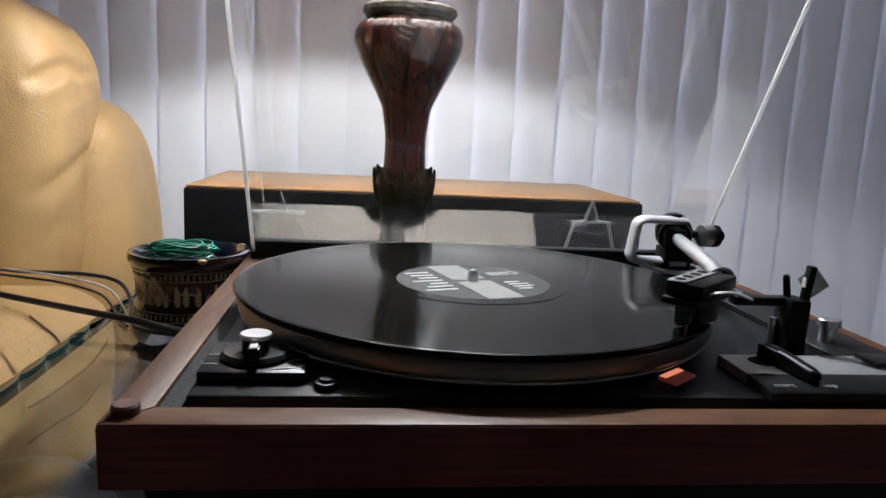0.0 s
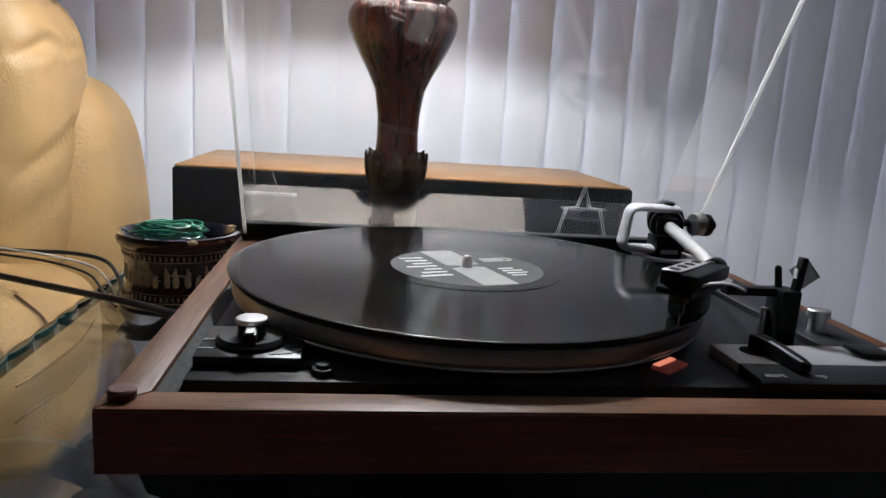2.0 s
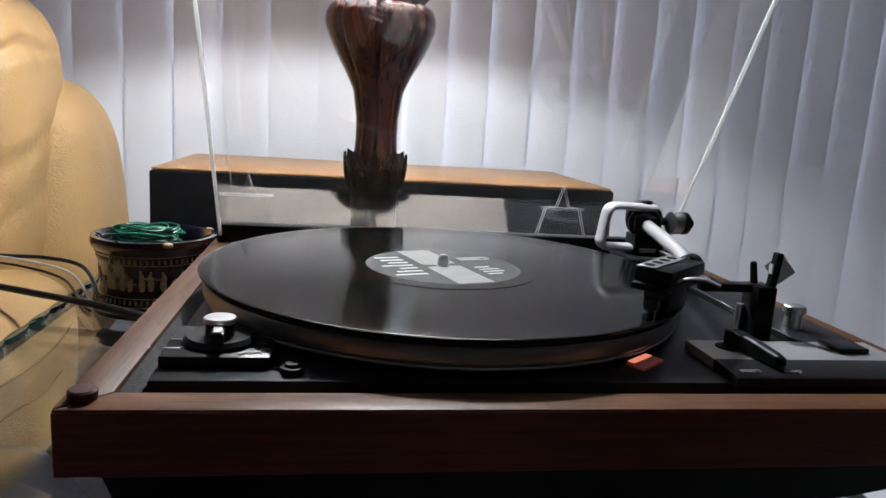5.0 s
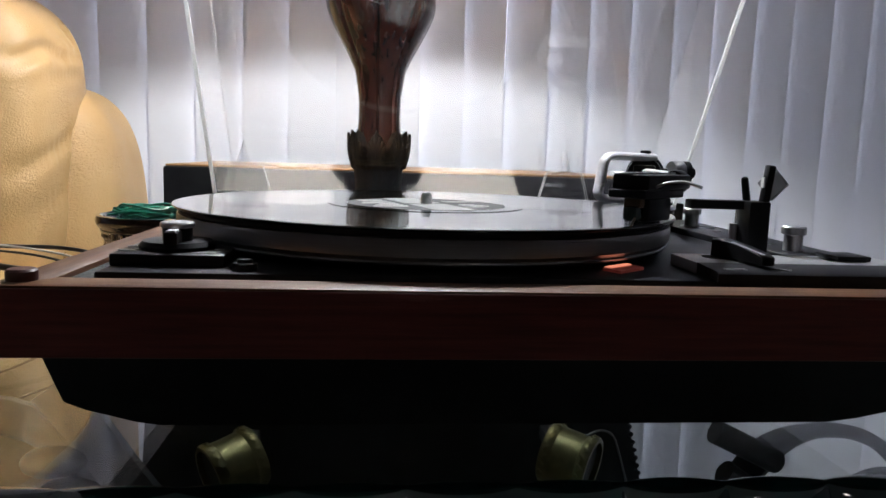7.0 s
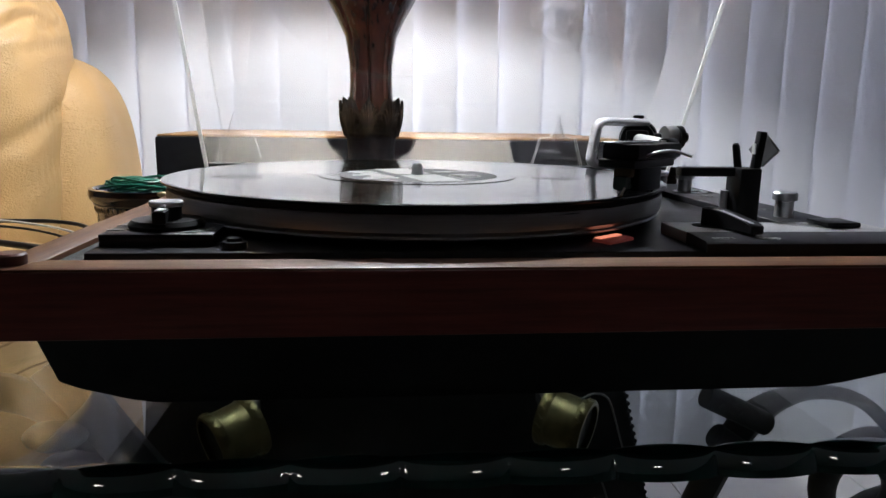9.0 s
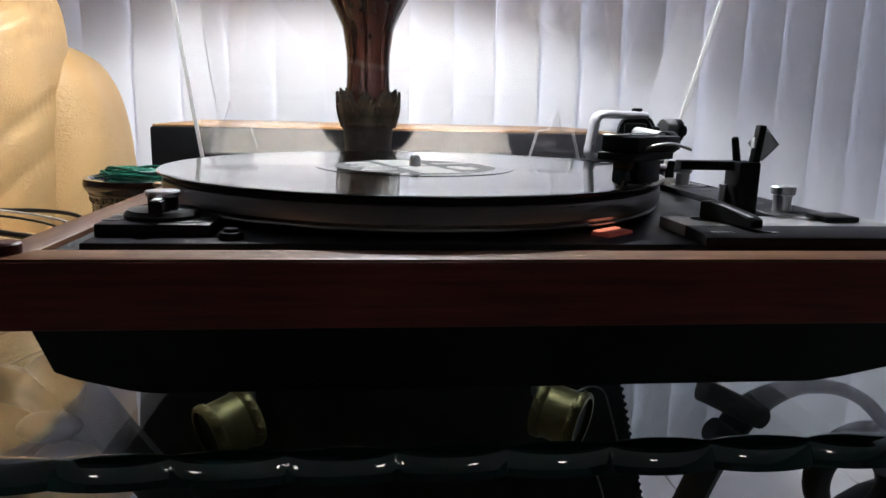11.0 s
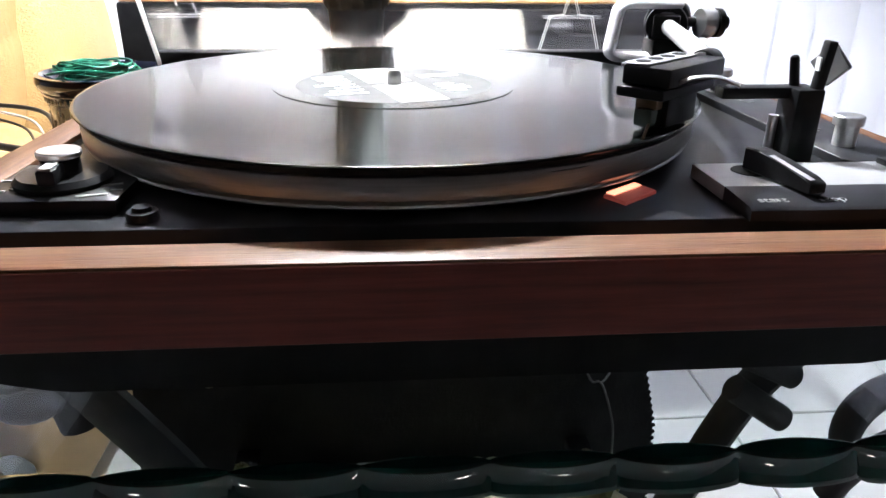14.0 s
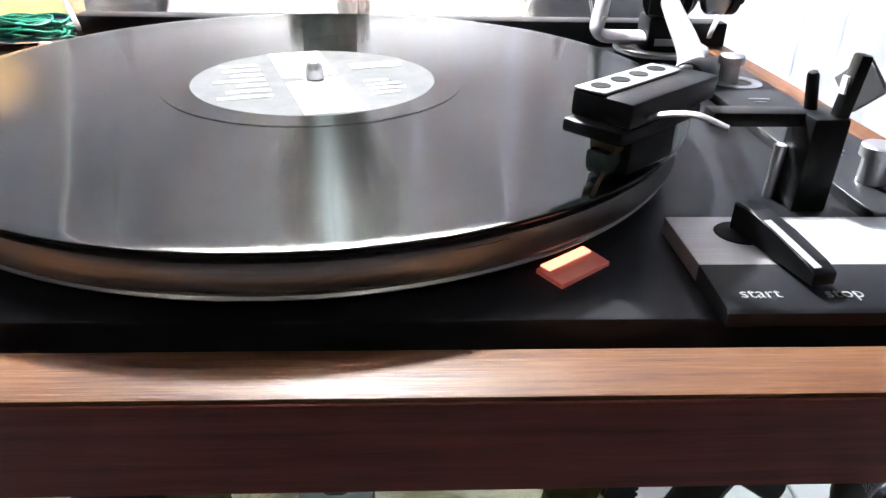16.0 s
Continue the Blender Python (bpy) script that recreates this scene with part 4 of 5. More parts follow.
def flutes(z, a):
    d = min(1.0, max(0.0, (z - 0.700) / 0.05)) * (1.0 if z < 0.928 else 0.3)
    s = abs(math.sin(4 * a + 0.35))
    return 1 - d * (0.085 * max(0.0, 1 - s / 0.28) + 0.02 * (1 - s))


fine = []
for (r0, z0), (r1, z1) in zip(prof, prof[1:]):
    for k in range(3):
        fine.append((r0 + (r1 - r0) * k / 3, z0 + (z1 - z0) * k / 3))
fine.append(prof[-1])
part("foot", lathe([(0, TABLE_Z), (0.074, TABLE_Z), (0.076, 0.620), (0.070, 0.628), (0.054, 0.634), (0.036, 0.642), (0.027, 0.655), (0.0245, 0.675), (0.0240, 0.695), (0.0245, 0.712), (0.0255, 0.725), (0.0262, 0.7375), (0, 0.7375)], 64, LAMP_X, LAMP_Y), IRON, lamp, "dark turned foot")
part("stem", lathe(fine, 160, LAMP_X, LAMP_Y, flute=flutes), MAHOGANY, lamp, "glossy fluted mahogany baluster")
col = lathe([(0.030, 0.929), (0.045, 0.930), (0.0485, 0.934), (0.0475, 0.939), (0.043, 0.942), (0.034, 0.944), (0.026, 0.944)], 120, LAMP_X, LAMP_Y, flute=lambda z, a: 1 + 0.035 * abs(math.sin(8 * a)) * (1 if z < 0.943 else 0))
part("collar", col, DARKBRONZE, lamp, "dark carved collar with a scalloped edge")
part("neck", lathe([(0.024, 0.943), (0.024, 0.975), (0.018, 0.985), (0.015, 1.02), (0.013, 1.05), (0.016, 1.06), (0.016, 1.10), (0.020, 1.105), (0.020, 1.140), (0, 1.140)], 40, LAMP_X, LAMP_Y), MAHOGANY, lamp)
# acanthus leaves round the waist
for k in range(8):
    a = 2 * math.pi * (k + 0.5) / 8 + 0.3
    lf = bmesh.new()
    rows_ = []
    for i in range(9):
        t = i / 8
        z = 0.736 + t * 0.040
        half = 0.0108 * (1 - t ** 2.2) ** 0.5 * (1 + 0.18 * math.sin(t * 21)) + 0.0006
        out = 0.0268 + 0.0034 * math.sin(t * 2.9) + 0.0015 * max(0, t - 0.8) / 0.2 - 0.002 * t
        row = []
        for j in range(9):
            s = j / 4 - 1
            ridge = 0.0022 * (1 - abs(s)) + 0.0010 * math.cos(s * 9.4)
            row.append(lf.verts.new((out + ridge - 0.0045 * s * s, s * half, z - abs(s) * 0.004)))
        rows_.append(row)
    for p, q in zip(rows_, rows_[1:]):
        for j in range(8):
            lf.faces.new((p[j], p[j + 1], q[j + 1], q[j]))
    bmesh.ops.solidify(lf, geom=list(lf.faces), thickness=0.0022)
    for q in range(-3, 4):
        reach = 1.0 - 0.11 * abs(q)
        rib = []
        for i in range(7):
            t = i / 6
            rib.append((0.0285 + 0.0040 * math.sin(t * 2.6) + 0.0022 * max(0.0, t - 0.65) / 0.35 - 0.0006 * abs(q), q * (0.0010 + 0.0026 * t ** 1.3), 0.735 + 0.043 * reach * t - 0.022 * max(0.0, t - 0.75)))
        tube(glide(rib, 3), 0.0016, 8, bm=lf, taper=lambda t: 0.55 + 0.75 * math.sin(min(1.0, t * 1.05) * 2.7))
    part("leaf", turned(lf, Matrix.Translation((LAMP_X, LAMP_Y, 0)) @ Matrix.Rotation(a, 4, "Z")), DARKBRONZE, lamp, "dark carved acanthus leaf")
nt = SHADE.node_tree
tr = nt.nodes.new("ShaderNodeBsdfTranslucent")
tr.inputs["Color"].default_value = (0.92, 0.84, 0.79, 1)
mx = nt.nodes.new("ShaderNodeMixShader")
mx.inputs[0].default_value = 0.52
nt.links.new(nt.nodes["Principled BSDF"].outputs[0], mx.inputs[1])
nt.links.new(tr.outputs[0], mx.inputs[2])
nt.links.new(mx.outputs[0], nt.nodes["Material Output"].inputs[0])
# the closed top is added, unseen, to keep bulb light off the ceiling
part("shade", lathe([(0.213, 1.085), (0.216, 1.085), (0.121, 1.38), (0, 1.382), (0, 1.379), (0.118, 1.377), (0.213, 1.086)], 72, LAMP_X, LAMP_Y), SHADE, lamp, "cream fabric lampshade with an added closed top")
bb = part("bulb", lathe([(0, 1.140), (0.012, 1.140), (0.013, 1.150), (0.020, 1.167), (0.0215, 1.185), (0.019, 1.199), (0.012, 1.207), (0, 1.210)], 28, LAMP_X, LAMP_Y), BULB, lamp, "glowing bulb")
bb.visible_shadow = False

# ---- teak-topped box behind ----
unit = thing("audio_cabinet", "low black cabinet with a teak-veneered top behind the turntable", "cabinet")
UX0, UX1, UY0, UY1 = -0.3070, 0.3150, 0.4940, 0.7900
part("body", box(UX0, UX1, UY0, UY1 - 0.002, TABLE_Z, 0.7265, 0.0035), SOOT, unit, "black front and sides")
part("top", box(UX0 + 0.0015, UX1 - 0.0015, UY0 + 0.008, UY1, 0.7262, 0.7290, 0.0008), TEAK, unit, "orange-brown teak veneer top")

# ---- sofa ----
sofa = thing("leather_armchair", "plump tan leather armchair with creased cushions", "armchair")


def square_walk(t):
    """Point at share t of the way round a square of side 2, from (1, 0)."""
    d = (t % 1.0) * 8
    if d < 1:
        return 1.0, d
    if d < 3:
        return 2 - d, 1.0
    if d < 5:
        return -1.0, 4 - d
    if d < 7:
        return d - 6, -1.0
    return 1.0, d - 8


def cushion(c, h, power=2.6, wr=0.006, seed=0, freq=7.0, nu=48, nv=32, tilt=(0, 0, 0), folds=()):
    """A stuffed cushion; folds are (line of points in the room, depth, half width) pressed into it."""
    bm = bmesh.new()
    rows_ = []

    def on_curve(p, q):
        k = (abs(p) ** power + abs(q) ** power) ** (-1 / power)
        return p * k, q * k

    for i in range(nv + 1):
        e = -2 + 4 * i / nv
        up = on_curve(*((2 + e, -1.0) if e < -1 else (1.0, e) if e < 1 else (2 - e, 1.0)))
        row = []
        for j in range(nu):
            p2, q2 = on_curve(*square_walk(j / nu))
            p = Vector((up[0] * p2 * h[0], up[0] * q2 * h[1], up[1] * h[2]))
            nv_ = noise.noise(Vector((p.x * freq + seed, p.y * freq, p.z * freq * 0.6)))
            p = p + p.normalized() * nv_ * wr * 1.3
            row.append(bm.verts.new(p))
        rows_.append(row)
    for a, b in zip(rows_, rows_[1:]):
        for j in range(nu):
            bm.faces.new((a[j], a[(j + 1) % nu], b[(j + 1) % nu], b[j]))
    bmesh.ops.remove_doubles(bm, verts=bm.verts, dist=1e-5)
    turned(bm, pose(*c, *tilt))
    for line, depth, width in folds:
        pts = glide(line, 6)
        middle = Vector(c)
        for v in bm.verts:
            d, along_ = min(((v.co - q).length, k) for k, q in enumerate(pts))
            if d < 4 * width:
                ends = math.sin(math.pi * (0.08 + 0.84 * along_ / (len(pts) - 1))) ** 0.6
                u = d / width
                inward = Vector((middle.x - v.co.x, (middle.y - v.co.y) * 2, 0)).normalized()
                v.co += inward * depth * ends * (math.exp(-u * u) - 0.35 * math.exp(-(u - 1.9) ** 2))
    return bm


BACK_FOLDS = (
    (((-0.487, 0.498, 0.851), (-0.475, 0.512, 0.86), (-0.466, 0.541, 0.873), (-0.464, 0.589, 0.871)), 0.0075, 0.0095),
    (((-0.478, 0.621, 0.915), (-0.473, 0.633, 0.904), (-0.467, 0.64, 0.889)), 0.0050, 0.0080),
    (((-0.495, 0.497, 0.71), (-0.47, 0.532, 0.733), (-0.464, 0.616, 0.764)), 0.0045, 0.0120),
    (((-0.468, 0.522, 0.824), (-0.46, 0.574, 0.843), (-0.461, 0.635, 0.85)), 0.0025, 0.0090),
    (((-0.501, 0.499, 0.627), (-0.478, 0.526, 0.66), (-0.47, 0.608, 0.689)), 0.0030, 0.0140),
    (((-0.462, 0.558, 0.857), (-0.463, 0.602, 0.868), (-0.464, 0.646, 0.875)), 0.0040, 0.0080),
)
part("backrest", cushion((-0.738, 0.600, 0.745), (0.272, 0.130, 0.240), seed=1, power=4.4, wr=0.0085, nu=300, nv=220, tilt=(0, 4.5, 0), folds=BACK_FOLDS), LEATHER, sofa, "creased tan leather back cushion")
part("side_wing", cushion((-0.554, 0.710, 0.622), (0.1436, 0.110, 0.212), seed=5, power=3.7, wr=0.0055, nu=72, nv=56, tilt=(0, -3.7, 0)), LEATHER, sofa, "smooth tan leather wing")
seat = part("seat", cushion((-0.700, 0.230, 0.470), (0.310, 0.400, 0.130), seed=8, power=4.5, wr=0.007, nu=96, nv=56), LEATHER, sofa, "tan leather seat cushion")
for line in (((-0.392, 0.241, 0.53), (-0.392, 0.286, 0.525), (-0.391, 0.34, 0.522), (-0.393, 0.412, 0.52), (-0.4, 0.475, 0.525)),
             ((-0.447, 0.372, 0.585), (-0.43, 0.359, 0.579), (-0.414, 0.354, 0.568), (-0.404, 0.348, 0.558)),
             ((-0.39, 0.232, 0.497), (-0.391, 0.292, 0.49), (-0.39, 0.356, 0.481), (-0.393, 0.423, 0.484)),):
    part("seam", tube(glide(line, 6), 0.0013, 8), SEAM, seat, "dark stitched seam")
part("base", box(-1.05, -0.44, -0.10, 0.80, 0.06, 0.40, 0.03, 4), LEATHER, sofa)
for fx, fy in ((-1.0, -0.05), (-0.60, -0.05), (-1.0, 0.75), (-0.60, 0.75)):
    part("foot", lathe([(0, 0), (0.018, 0), (0.026, 0.10), (0.024, 0.11), (0, 0.11)], 20, fx, fy), IRON, sofa)

# ---- pot with the green cord ----
PTX, PTY = -0.2480, 0.2850
pot = thing("ceramic_pot", "dark glazed ceramic pot with gold friezes and a blue rim", "pot")
pp = [(0, TABLE_Z), (0.0530, TABLE_Z), (0.0560, 0.615), (0.0560, 0.620), (0.0530, 0.628), (0.0515, 0.645), (0.0525, 0.660), (0.0555, 0.670), (0.0590, 0.674), (0.0600, 0.678), (0.0590, 0.682), (0.0555, 0.683), (0.0520, 0.680), (0.0490, 0.670), (0.0470, 0.640), (0.0470, 0.622), (0, 0.620)]
part("body", lathe(pp, 72, PTX, PTY), CLAYBROWN, pot, "dark brown glazed body")
part("rim", lathe([(0.0588, 0.6826), (0.0590, 0.6834), (0.0550, 0.6838), (0.0515, 0.6805), (0.0486, 0.670), (0.0466, 0.640), (0.0475, 0.640), (0.0495, 0.6695), (0.0525, 0.6790)], 72, PTX, PTY), COBALT, pot, "cobalt blue glazed rim")


def pot_r(z):
    for (r0, z0), (r1, z1) in zip(pp[1:9], pp[2:10]):
        if z0 <= z <= z1 and z1 > z0:
            return r0 + (r1 - r0) * (z - z0) / (z1 - z0)
    return 0.053


for z0 in (0.6205, 0.6285, 0.6605, 0.6688):
    part("gold_line", lathe([(pot_r(z0) - 0.0003, z0 - 0.0006), (pot_r(z0) + 0.0006, z0), (pot_r(z0) - 0.0003, z0 + 0.0006)], 72, PTX, PTY), GOLDPAINT, pot)
stud = mesh_of(box(-0.0003, 0.0006, -0.0010, 0.0010, -0.0024, 0.0024, 0.0003, 1), "frieze_tongue", GOLDPAINT)
for zz in (0.6246, 0.6646):
    for k in range(64):
        a = 2 * math.pi * k / 64
        o = new("frieze_tongue", stud)
        r = pot_r(zz)
        o.matrix_basis = pose(PTX + r * math.cos(a), PTY + r * math.sin(a), zz, 0, 0, math.degrees(a))
        o.parent = pot
rp_ = random.Random(3)
fig = []
for v in range(4):
    bm = bmesh.new()
    hgt = (0.0235, 0.0225, 0.0150, 0.0240)[v]
    for (cy, cz, wy, wz) in ((0, 0.36, 0.0032, 0.36), (rp_.uniform(-0.001, 0.001), 0.70, 0.0024, 0.18), (rp_.uniform(-0.002, 0.002), 0.92, 0.0015, 0.085), (rp_.choice((-1, 1)) * 0.0038, 0.66, 0.0022, 0.05)):
        bmesh.ops.create_uvsphere(bm, u_segments=10, v_segments=6, radius=1, matrix=pose(0, cy, cz * hgt) @ Matrix.Diagonal((0.0007, wy, wz * hgt, 1)))
    fig.append(mesh_of(bm, "frieze_ornament", GOLDPAINT))
for k in range(36):
    a = 2 * math.pi * (k + rp_.uniform(-0.25, 0.25)) / 36
    o = new("frieze_ornament", fig[k % 4])
    o.matrix_basis = pose(PTX + 0.0518 * math.cos(a), PTY + 0.0518 * math.sin(a), 0.6325, 0, 0, math.degrees(a))
    o.parent = pot
for a in (-1.15, 0.7):
    bm = bmesh.new()
    bmesh.ops.create_uvsphere(bm, u_segments=14, v_segments=8, radius=0.0042, matrix=pose(PTX + 0.0585 * math.cos(a), PTY + 0.0585 * math.sin(a), 0.6815) @ Matrix.Diagonal((1.2, 1, 0.7, 1)))
    part("chip", bm, GOLDPAINT, pot, "bare clay chip on the rim")
cord = thing("green_cord", "bundle of shiny green cord lying in the pot", "cord")
rc = random.Random(12)
for k in range(26):
    rx, ry = rc.uniform(0.023, 0.033), rc.uniform(0.003, 0.015)
    oz = 0.684 + rc.uniform(-0.006, 0.009)
    ph = rc.uniform(0, 6.28)
    ox, oy = PTX - 0.007 + rc.uniform(-0.005, 0.005), PTY - 0.012 + rc.uniform(-0.012, 0.012)
    pts = []
    for j in range(40):
        a = 2 * math.pi * j / 40
        pts.append((ox + rx * math.cos(a) * (1 + 0.06 * math.sin(3 * a + ph)), oy + ry * math.sin(a) + 0.1 * rx * math.cos(a), oz + 0.0025 * math.sin(2 * a + ph)))
    part("strand", tube(pts, 0.00115, 7, closed=True), GREEN, cord)

# ---- cables on the glass and over the armchair ----
def cable(name, pts, r, m, label):
    ob = part(name, tube(glide(pts, 8), r, 10), m)
    tagged(ob, label, "cable", "cables beside the pot")


cable("cable", [(-0.80, 0.470, 0.634), (-0.60, 0.385, 0.632), (-0.45, 0.300, 0.630), (-0.36, 0.252, 0.629), (-0.28, 0.219, 0.6255), (-0.235, 0.208, 0.619), (-0.19, 0.198, 0.6165), (-0.150, 0.19, 0.625)], 0.0034, CABLEBLACK, "thick black cable lying over the glass edge")
cable("cable", [(-0.80, 0.50, 0.640), (-0.58, 0.430, 0.634), (-0.46, 0.385, 0.634), (-0.39, 0.378, 0.634), (-0.345, 0.360, 0.630), (-0.315, 0.310, 0.620), (-0.300, 0.262, 0.6150), (-0.275, 0.225, 0.6145), (-0.20, 0.205, 0.6145)], 0.0023, CABLEBLACK, "thin black cable curving down beside the pot")
cable("cable", [(-0.80, 0.49, 0.637), (-0.58, 0.420, 0.637), (-0.46, 0.380, 0.636), (-0.40, 0.366, 0.632), (-0.352, 0.345, 0.626), (-0.322, 0.302, 0.618), (-0.305, 0.268, 0.6146), (-0.290, 0.248, 0.6143)], 0.0013, CABLEWHITE, "white cable curving down beside the pot")
cable("cable", [(-0.80, 0.482, 0.633), (-0.58, 0.412, 0.632), (-0.46, 0.372, 0.631), (-0.402, 0.356, 0.628), (-0.356, 0.334, 0.622), (-0.328, 0.294, 0.616), (-0.312, 0.262, 0.6146), (-0.297, 0.240, 0.6143)], 0.0014, CABLEBLACK, "thin black cable curving down beside the pot")

# ---- dark trunk, rope cushion and tin beneath the glass ----
chest = thing("storage_chest", "black leather chest with brass sleeves under the glass", "chest")
tk = bmesh.new()
for z, w0, w1, d0, d1 in ((0.0, -0.285, 0.290, 0.226, 0.48), (0.32, -0.265, 0.276, 0.226, 0.48), (0.530, -0.250, 0.224, 0.232, 0.46)):
    for x, y in ((w0, d0), (w1, d0), (w1, d1), (w0, d1)):
        tk.verts.new((x, y, z))
tvv = list(tk.verts)
tk.faces.new((tvv[3], tvv[2], tvv[1], tvv[0]))
tk.faces.new(tvv[8:12])
for s in (0, 4):
    for k in range(4):
        q = (k + 1) % 4
        tk.faces.new((tvv[s + k], tvv[s + q], tvv[s + 4 + q], tvv[s + 4 + k]))
bmesh.ops.bevel(tk, geom=list(tk.edges), offset=0.008, segments=2, affect="EDGES")
part("body", tk, TRUNK, chest, "black leather body")
for bx, bz, tl, dip in ((-0.153, 0.474, 36, -12), (0.151, 0.477, -36, 8), (-0.152, 0.306, 36, -12), (0.190, 0.304, -36, 8)):
    sleeve_at = pose(bx, 0.158, bz, 0, 90 + dip, tl)
    sl = lathe([(0.0235, -0.022), (0.0272, -0.022), (0.0284, -0.020), (0.0276, -0.0135), (0.0262, -0.012), (0.0262, 0.012), (0.0276, 0.0135), (0.0284, 0.020), (0.0272, 0.022), (0.0235, 0.022)], 44)
    sleeve = part("brass_sleeve", turned(sl, sleeve_at), BRASS, chest, "engraved aged brass sleeve")
    orn = bmesh.new()
    for band in (-0.0172, 0.0172):
        for k in range(20):
            a = 2 * math.pi * k / 20
            for q in (-0.0023, 0.0023):
                bmesh.ops.create_uvsphere(orn, u_segments=8, v_segments=5, radius=1, matrix=sleeve_at @ pose(0.0282 * math.cos(a + q * 20), 0.0282 * math.sin(a + q * 20), band + q * 0.5, 0, 0, math.degrees(a)) @ pose(0, 0, 0, 35 if q > 0 else -35, 0, 0) @ Matrix.Diagonal((0.0009, 0.0014, 0.0030, 1)))
    part("strap", box(bx - 0.012, bx + 0.012, 0.170, 0.234, bz - 0.010, bz + 0.004, 0.002), TRUNK, sleeve, "black strap")
    part("leaf_scrolls", orn, BRASS, sleeve, "raised leaf scrolls round both ends")
    part("sleeve_core", turned(lathe([(0, -0.017), (0.0238, -0.017), (0.0238, 0.017), (0, 0.017)], 32), sleeve_at), TRUNK, sleeve)
for line in (((0.1745, 0.165, 0.428), (0.180, 0.165, 0.419), (0.190, 0.165, 0.415), (0.204, 0.165, 0.371), (0.207, 0.165, 0.333)), ((0.188, 0.165, 0.417), (0.193, 0.165, 0.423), (0.197, 0.165, 0.432)),
             ((0.162, 0.150, 0.503), (0.176, 0.152, 0.507), (0.190, 0.157, 0.500), (0.200, 0.163, 0.478), (0.213, 0.168, 0.440))):
    part("piping", tube(glide(line, 6), 0.0010, 8), TINGREY, chest, "thin pale piping")
studm = mesh_of(lathe([(0, 0), (0.0026, 0), (0.0022, 0.0014), (0, 0.0022)], 10), "stud", TRUNK)
for k in range(60):
    o = new("stud", studm)
    z = 0.03 + k * 0.0085
    x = 0.290 - 0.014 * z / 0.32 if z < 0.32 else 0.276 - 0.052 * (z - 0.32) / 0.21
    o.matrix_basis = pose(x - 0.003, 0.227, z, 90, 0, 0)
    o.parent = chest

cush = thing("rope_cushion", "cream mottled cushion edged with twisted rope on a low stool", "cushion")
CCX, CCY, CZ = 0.035, 0.006, 0.286
outl = []
for k in range(64):
    a = 2 * math.pi * k / 64
    e = 2 / 3.0
    outl.append((CCX + 0.200 * math.copysign(abs(math.cos(a)) ** e, math.cos(a)), CCY + 0.200 * math.copysign(abs(math.sin(a)) ** e, math.sin(a))))
cbm = bmesh.new()
rings = []
for f, z in ((0.0, CZ + 0.012), (0.35, CZ + 0.011), (0.7, CZ + 0.007), (0.93, CZ + 0.001), (1.0, CZ - 0.012), (0.98, CZ - 0.05), (0.9, CZ - 0.062)):
    if f == 0:
        rings.append([cbm.verts.new((CCX, CCY, z))])
    else:
        rings.append([cbm.verts.new((CCX + (x - CCX) * f, CCY + (y - CCY) * f, z)) for x, y in outl])
for a, b in zip(rings, rings[1:]):
    for k in range(64):
        q = (k + 1) % 64
        cbm.faces.new((a[0], b[k], b[q]) if len(a) == 1 else (a[k], b[k], b[q], a[q]))
cbm.faces.new(rings[-1])
part("pad", cbm, HIDE, cush, "mottled cream hide pad")
rb = bmesh.new()
loop = []
N = 900
per = outl + outl[:1]
lens = [0]
for p, q in zip(per, per[1:]):
    lens.append(lens[-1] + math.hypot(q[0] - p[0], q[1] - p[1]))


def along(s):
    s = s % lens[-1]
    for k in range(64):
        if lens[k + 1] >= s:
            t = (s - lens[k]) / (lens[k + 1] - lens[k])
            return Vector((per[k][0] + (per[k + 1][0] - per[k][0]) * t, per[k][1] + (per[k + 1][1] - per[k][1]) * t, CZ + 0.002))
    return Vector((*per[0], CZ))


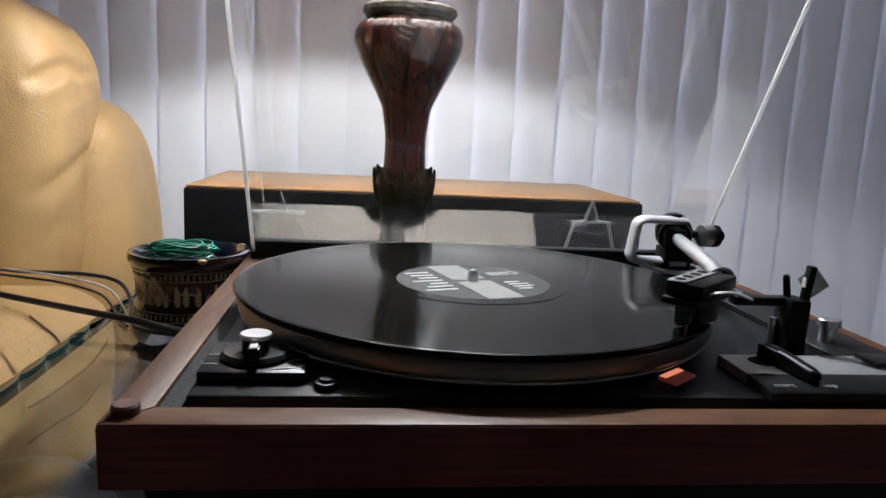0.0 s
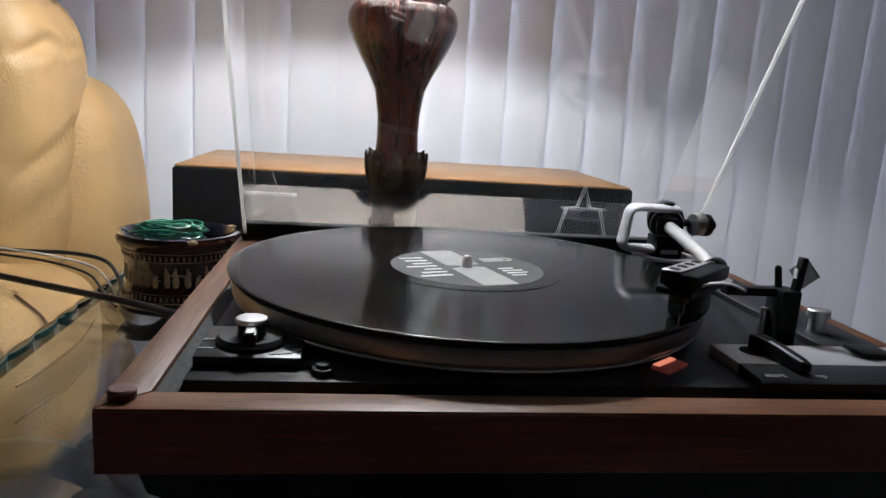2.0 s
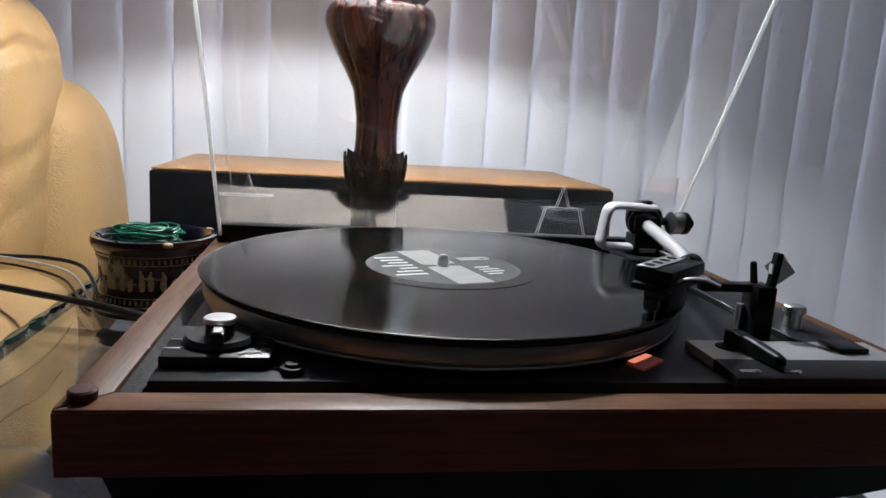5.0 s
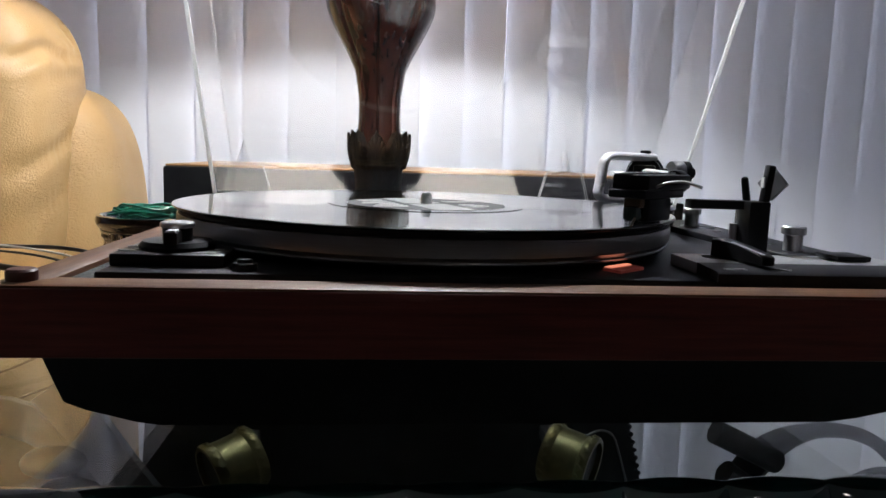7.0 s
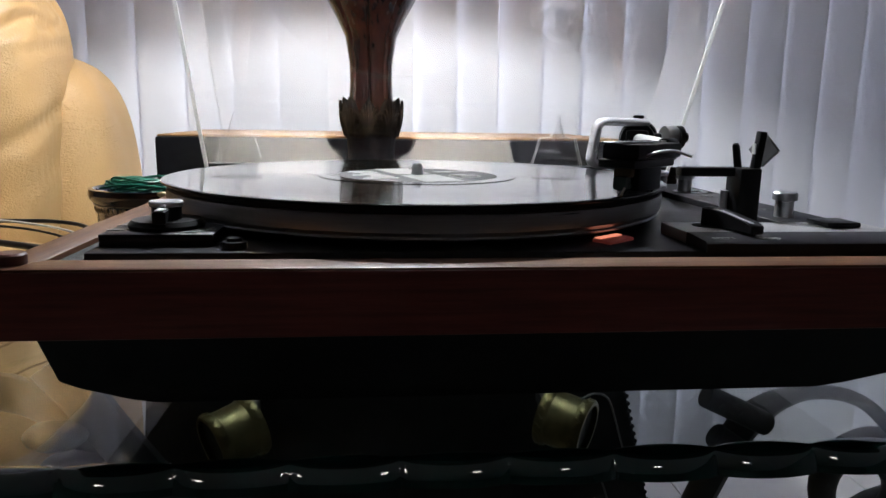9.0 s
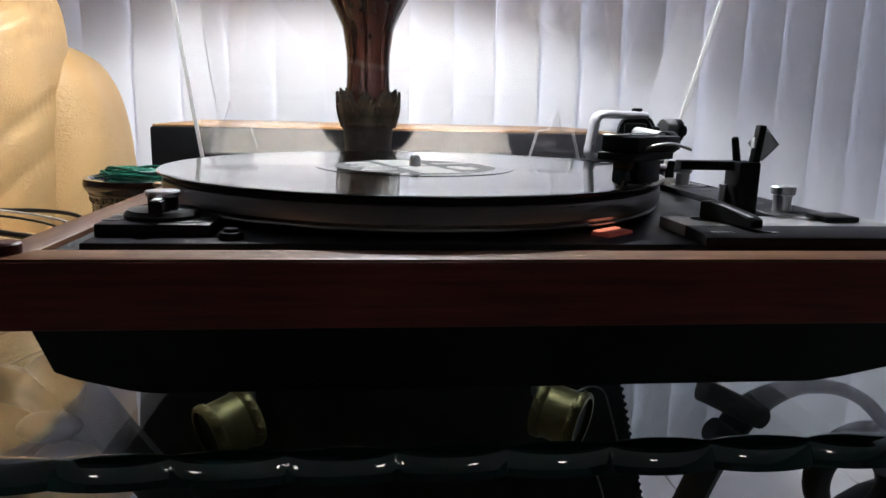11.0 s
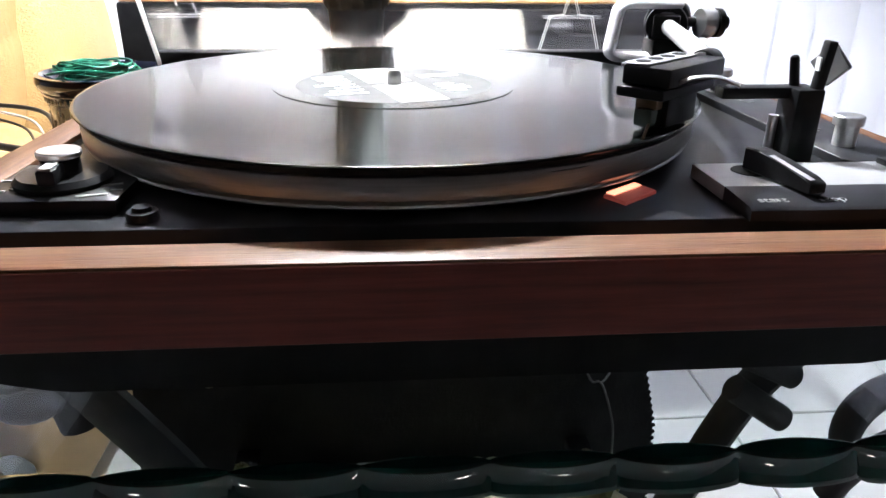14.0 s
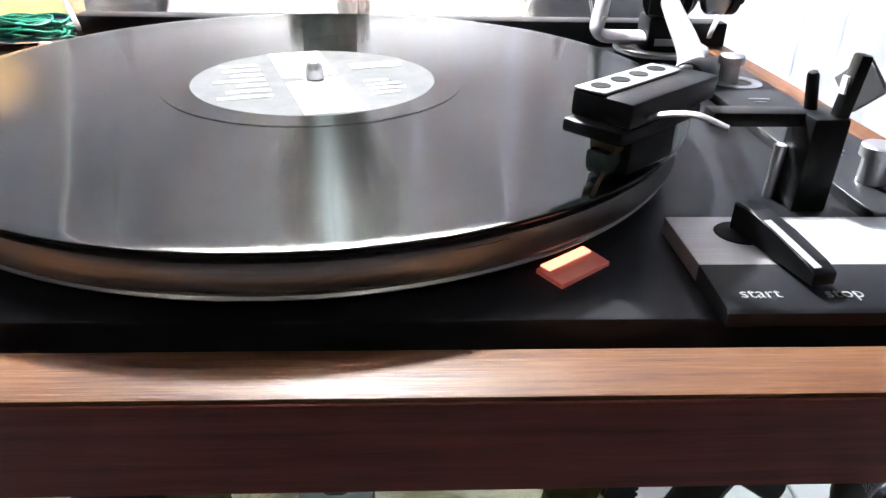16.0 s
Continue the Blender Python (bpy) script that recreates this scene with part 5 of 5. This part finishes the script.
for strand in range(3):
    pts = []
    for k in range(N):
        s = lens[-1] * k / N
        p = along(s)
        d = (along(s + 0.002) - p).normalized()
        sd = Vector((d.y, -d.x, 0))
        a = 2 * math.pi * (s / 0.050) + strand * 2 * math.pi / 3
        turns = round(lens[-1] / 0.050)
        a = 2 * math.pi * turns * k / N + strand * 2 * math.pi / 3
        pts.append(p + sd * 0.0062 * math.cos(a) + Vector((0, 0, 0.0062 * math.sin(a))))
    tube(pts, 0.0072, 8, closed=True, bm=rb)
part("rope_edge", rb, ROPE, cush, "twisted cream rope edge")
part("stool", box(CCX - 0.16, CCX + 0.16, CCY - 0.16, CCY + 0.16, 0.0, CZ - 0.058, 0.01), TRUNK, cush, "dark stool beneath")

tin = thing("grey_tin", "round-cornered grey tin with a recessed lid on the cushion", "tin")


def squircle(r, cx, cy, n=40, p=3.0):
    e = 2 / p
    return [(cx + r * math.copysign(abs(math.cos(2 * math.pi * k / n)) ** e, math.cos(2 * math.pi * k / n)), cy + r * math.copysign(abs(math.sin(2 * math.pi * k / n)) ** e, math.sin(2 * math.pi * k / n))) for k in range(n)]


TNX, TNY = -0.025, 0.140
part("body", prism(squircle(0.0320, TNX, TNY), CZ + 0.009, CZ + 0.040, bevel=0.0020), SOOT, tin)
td = part("lid", prism(squircle(0.0315, TNX, TNY), CZ + 0.0402, CZ + 0.047, bevel=0.0022), TINGREY, tin, "grey lid")
part("recess", prism(squircle(0.0125, TNX, TNY), CZ + 0.0471, CZ + 0.0476), SOOT, td, smooth=False)
flat_tin = thing("flat_tin", "flat round grey tin on the cushion", "tin")
part("body", lathe([(0, CZ + 0.0095), (0.032, CZ + 0.0095), (0.033, CZ + 0.011), (0.033, CZ + 0.019), (0, CZ + 0.019)], 40, 0.123, 0.105), TINGREY, flat_tin)
part("lid", lathe([(0.0, CZ + 0.0192), (0.0335, CZ + 0.0192), (0.0340, CZ + 0.020), (0.0335, CZ + 0.0225), (0.027, CZ + 0.0228), (0.0262, CZ + 0.0220), (0, CZ + 0.0220)], 40, 0.123, 0.105), TINGREY, flat_tin, "grey lid with a raised ring")

# ---- small crystal in a glass dish on the floor ----
dish = thing("glass_dish", "shallow clear glass dish on the floor", "dish")
part("bowl", lathe([(0, 0.0), (0.06, 0.0), (0.095, 0.018), (0.098, 0.018), (0.064, 0.004), (0, 0.004)], 40, -0.645, 0.79), TABLEGLASS, dish).visible_shadow = False
cy_ = thing("amber_crystal", "small faceted amber glass crystal in the dish", "ornament")
cr_ = bmesh.new()
bmesh.ops.create_icosphere(cr_, subdivisions=1, radius=0.026, matrix=pose(-0.655, 0.79, 0.029))
part("crystal", cr_, AMBER, cy_, smooth=False)
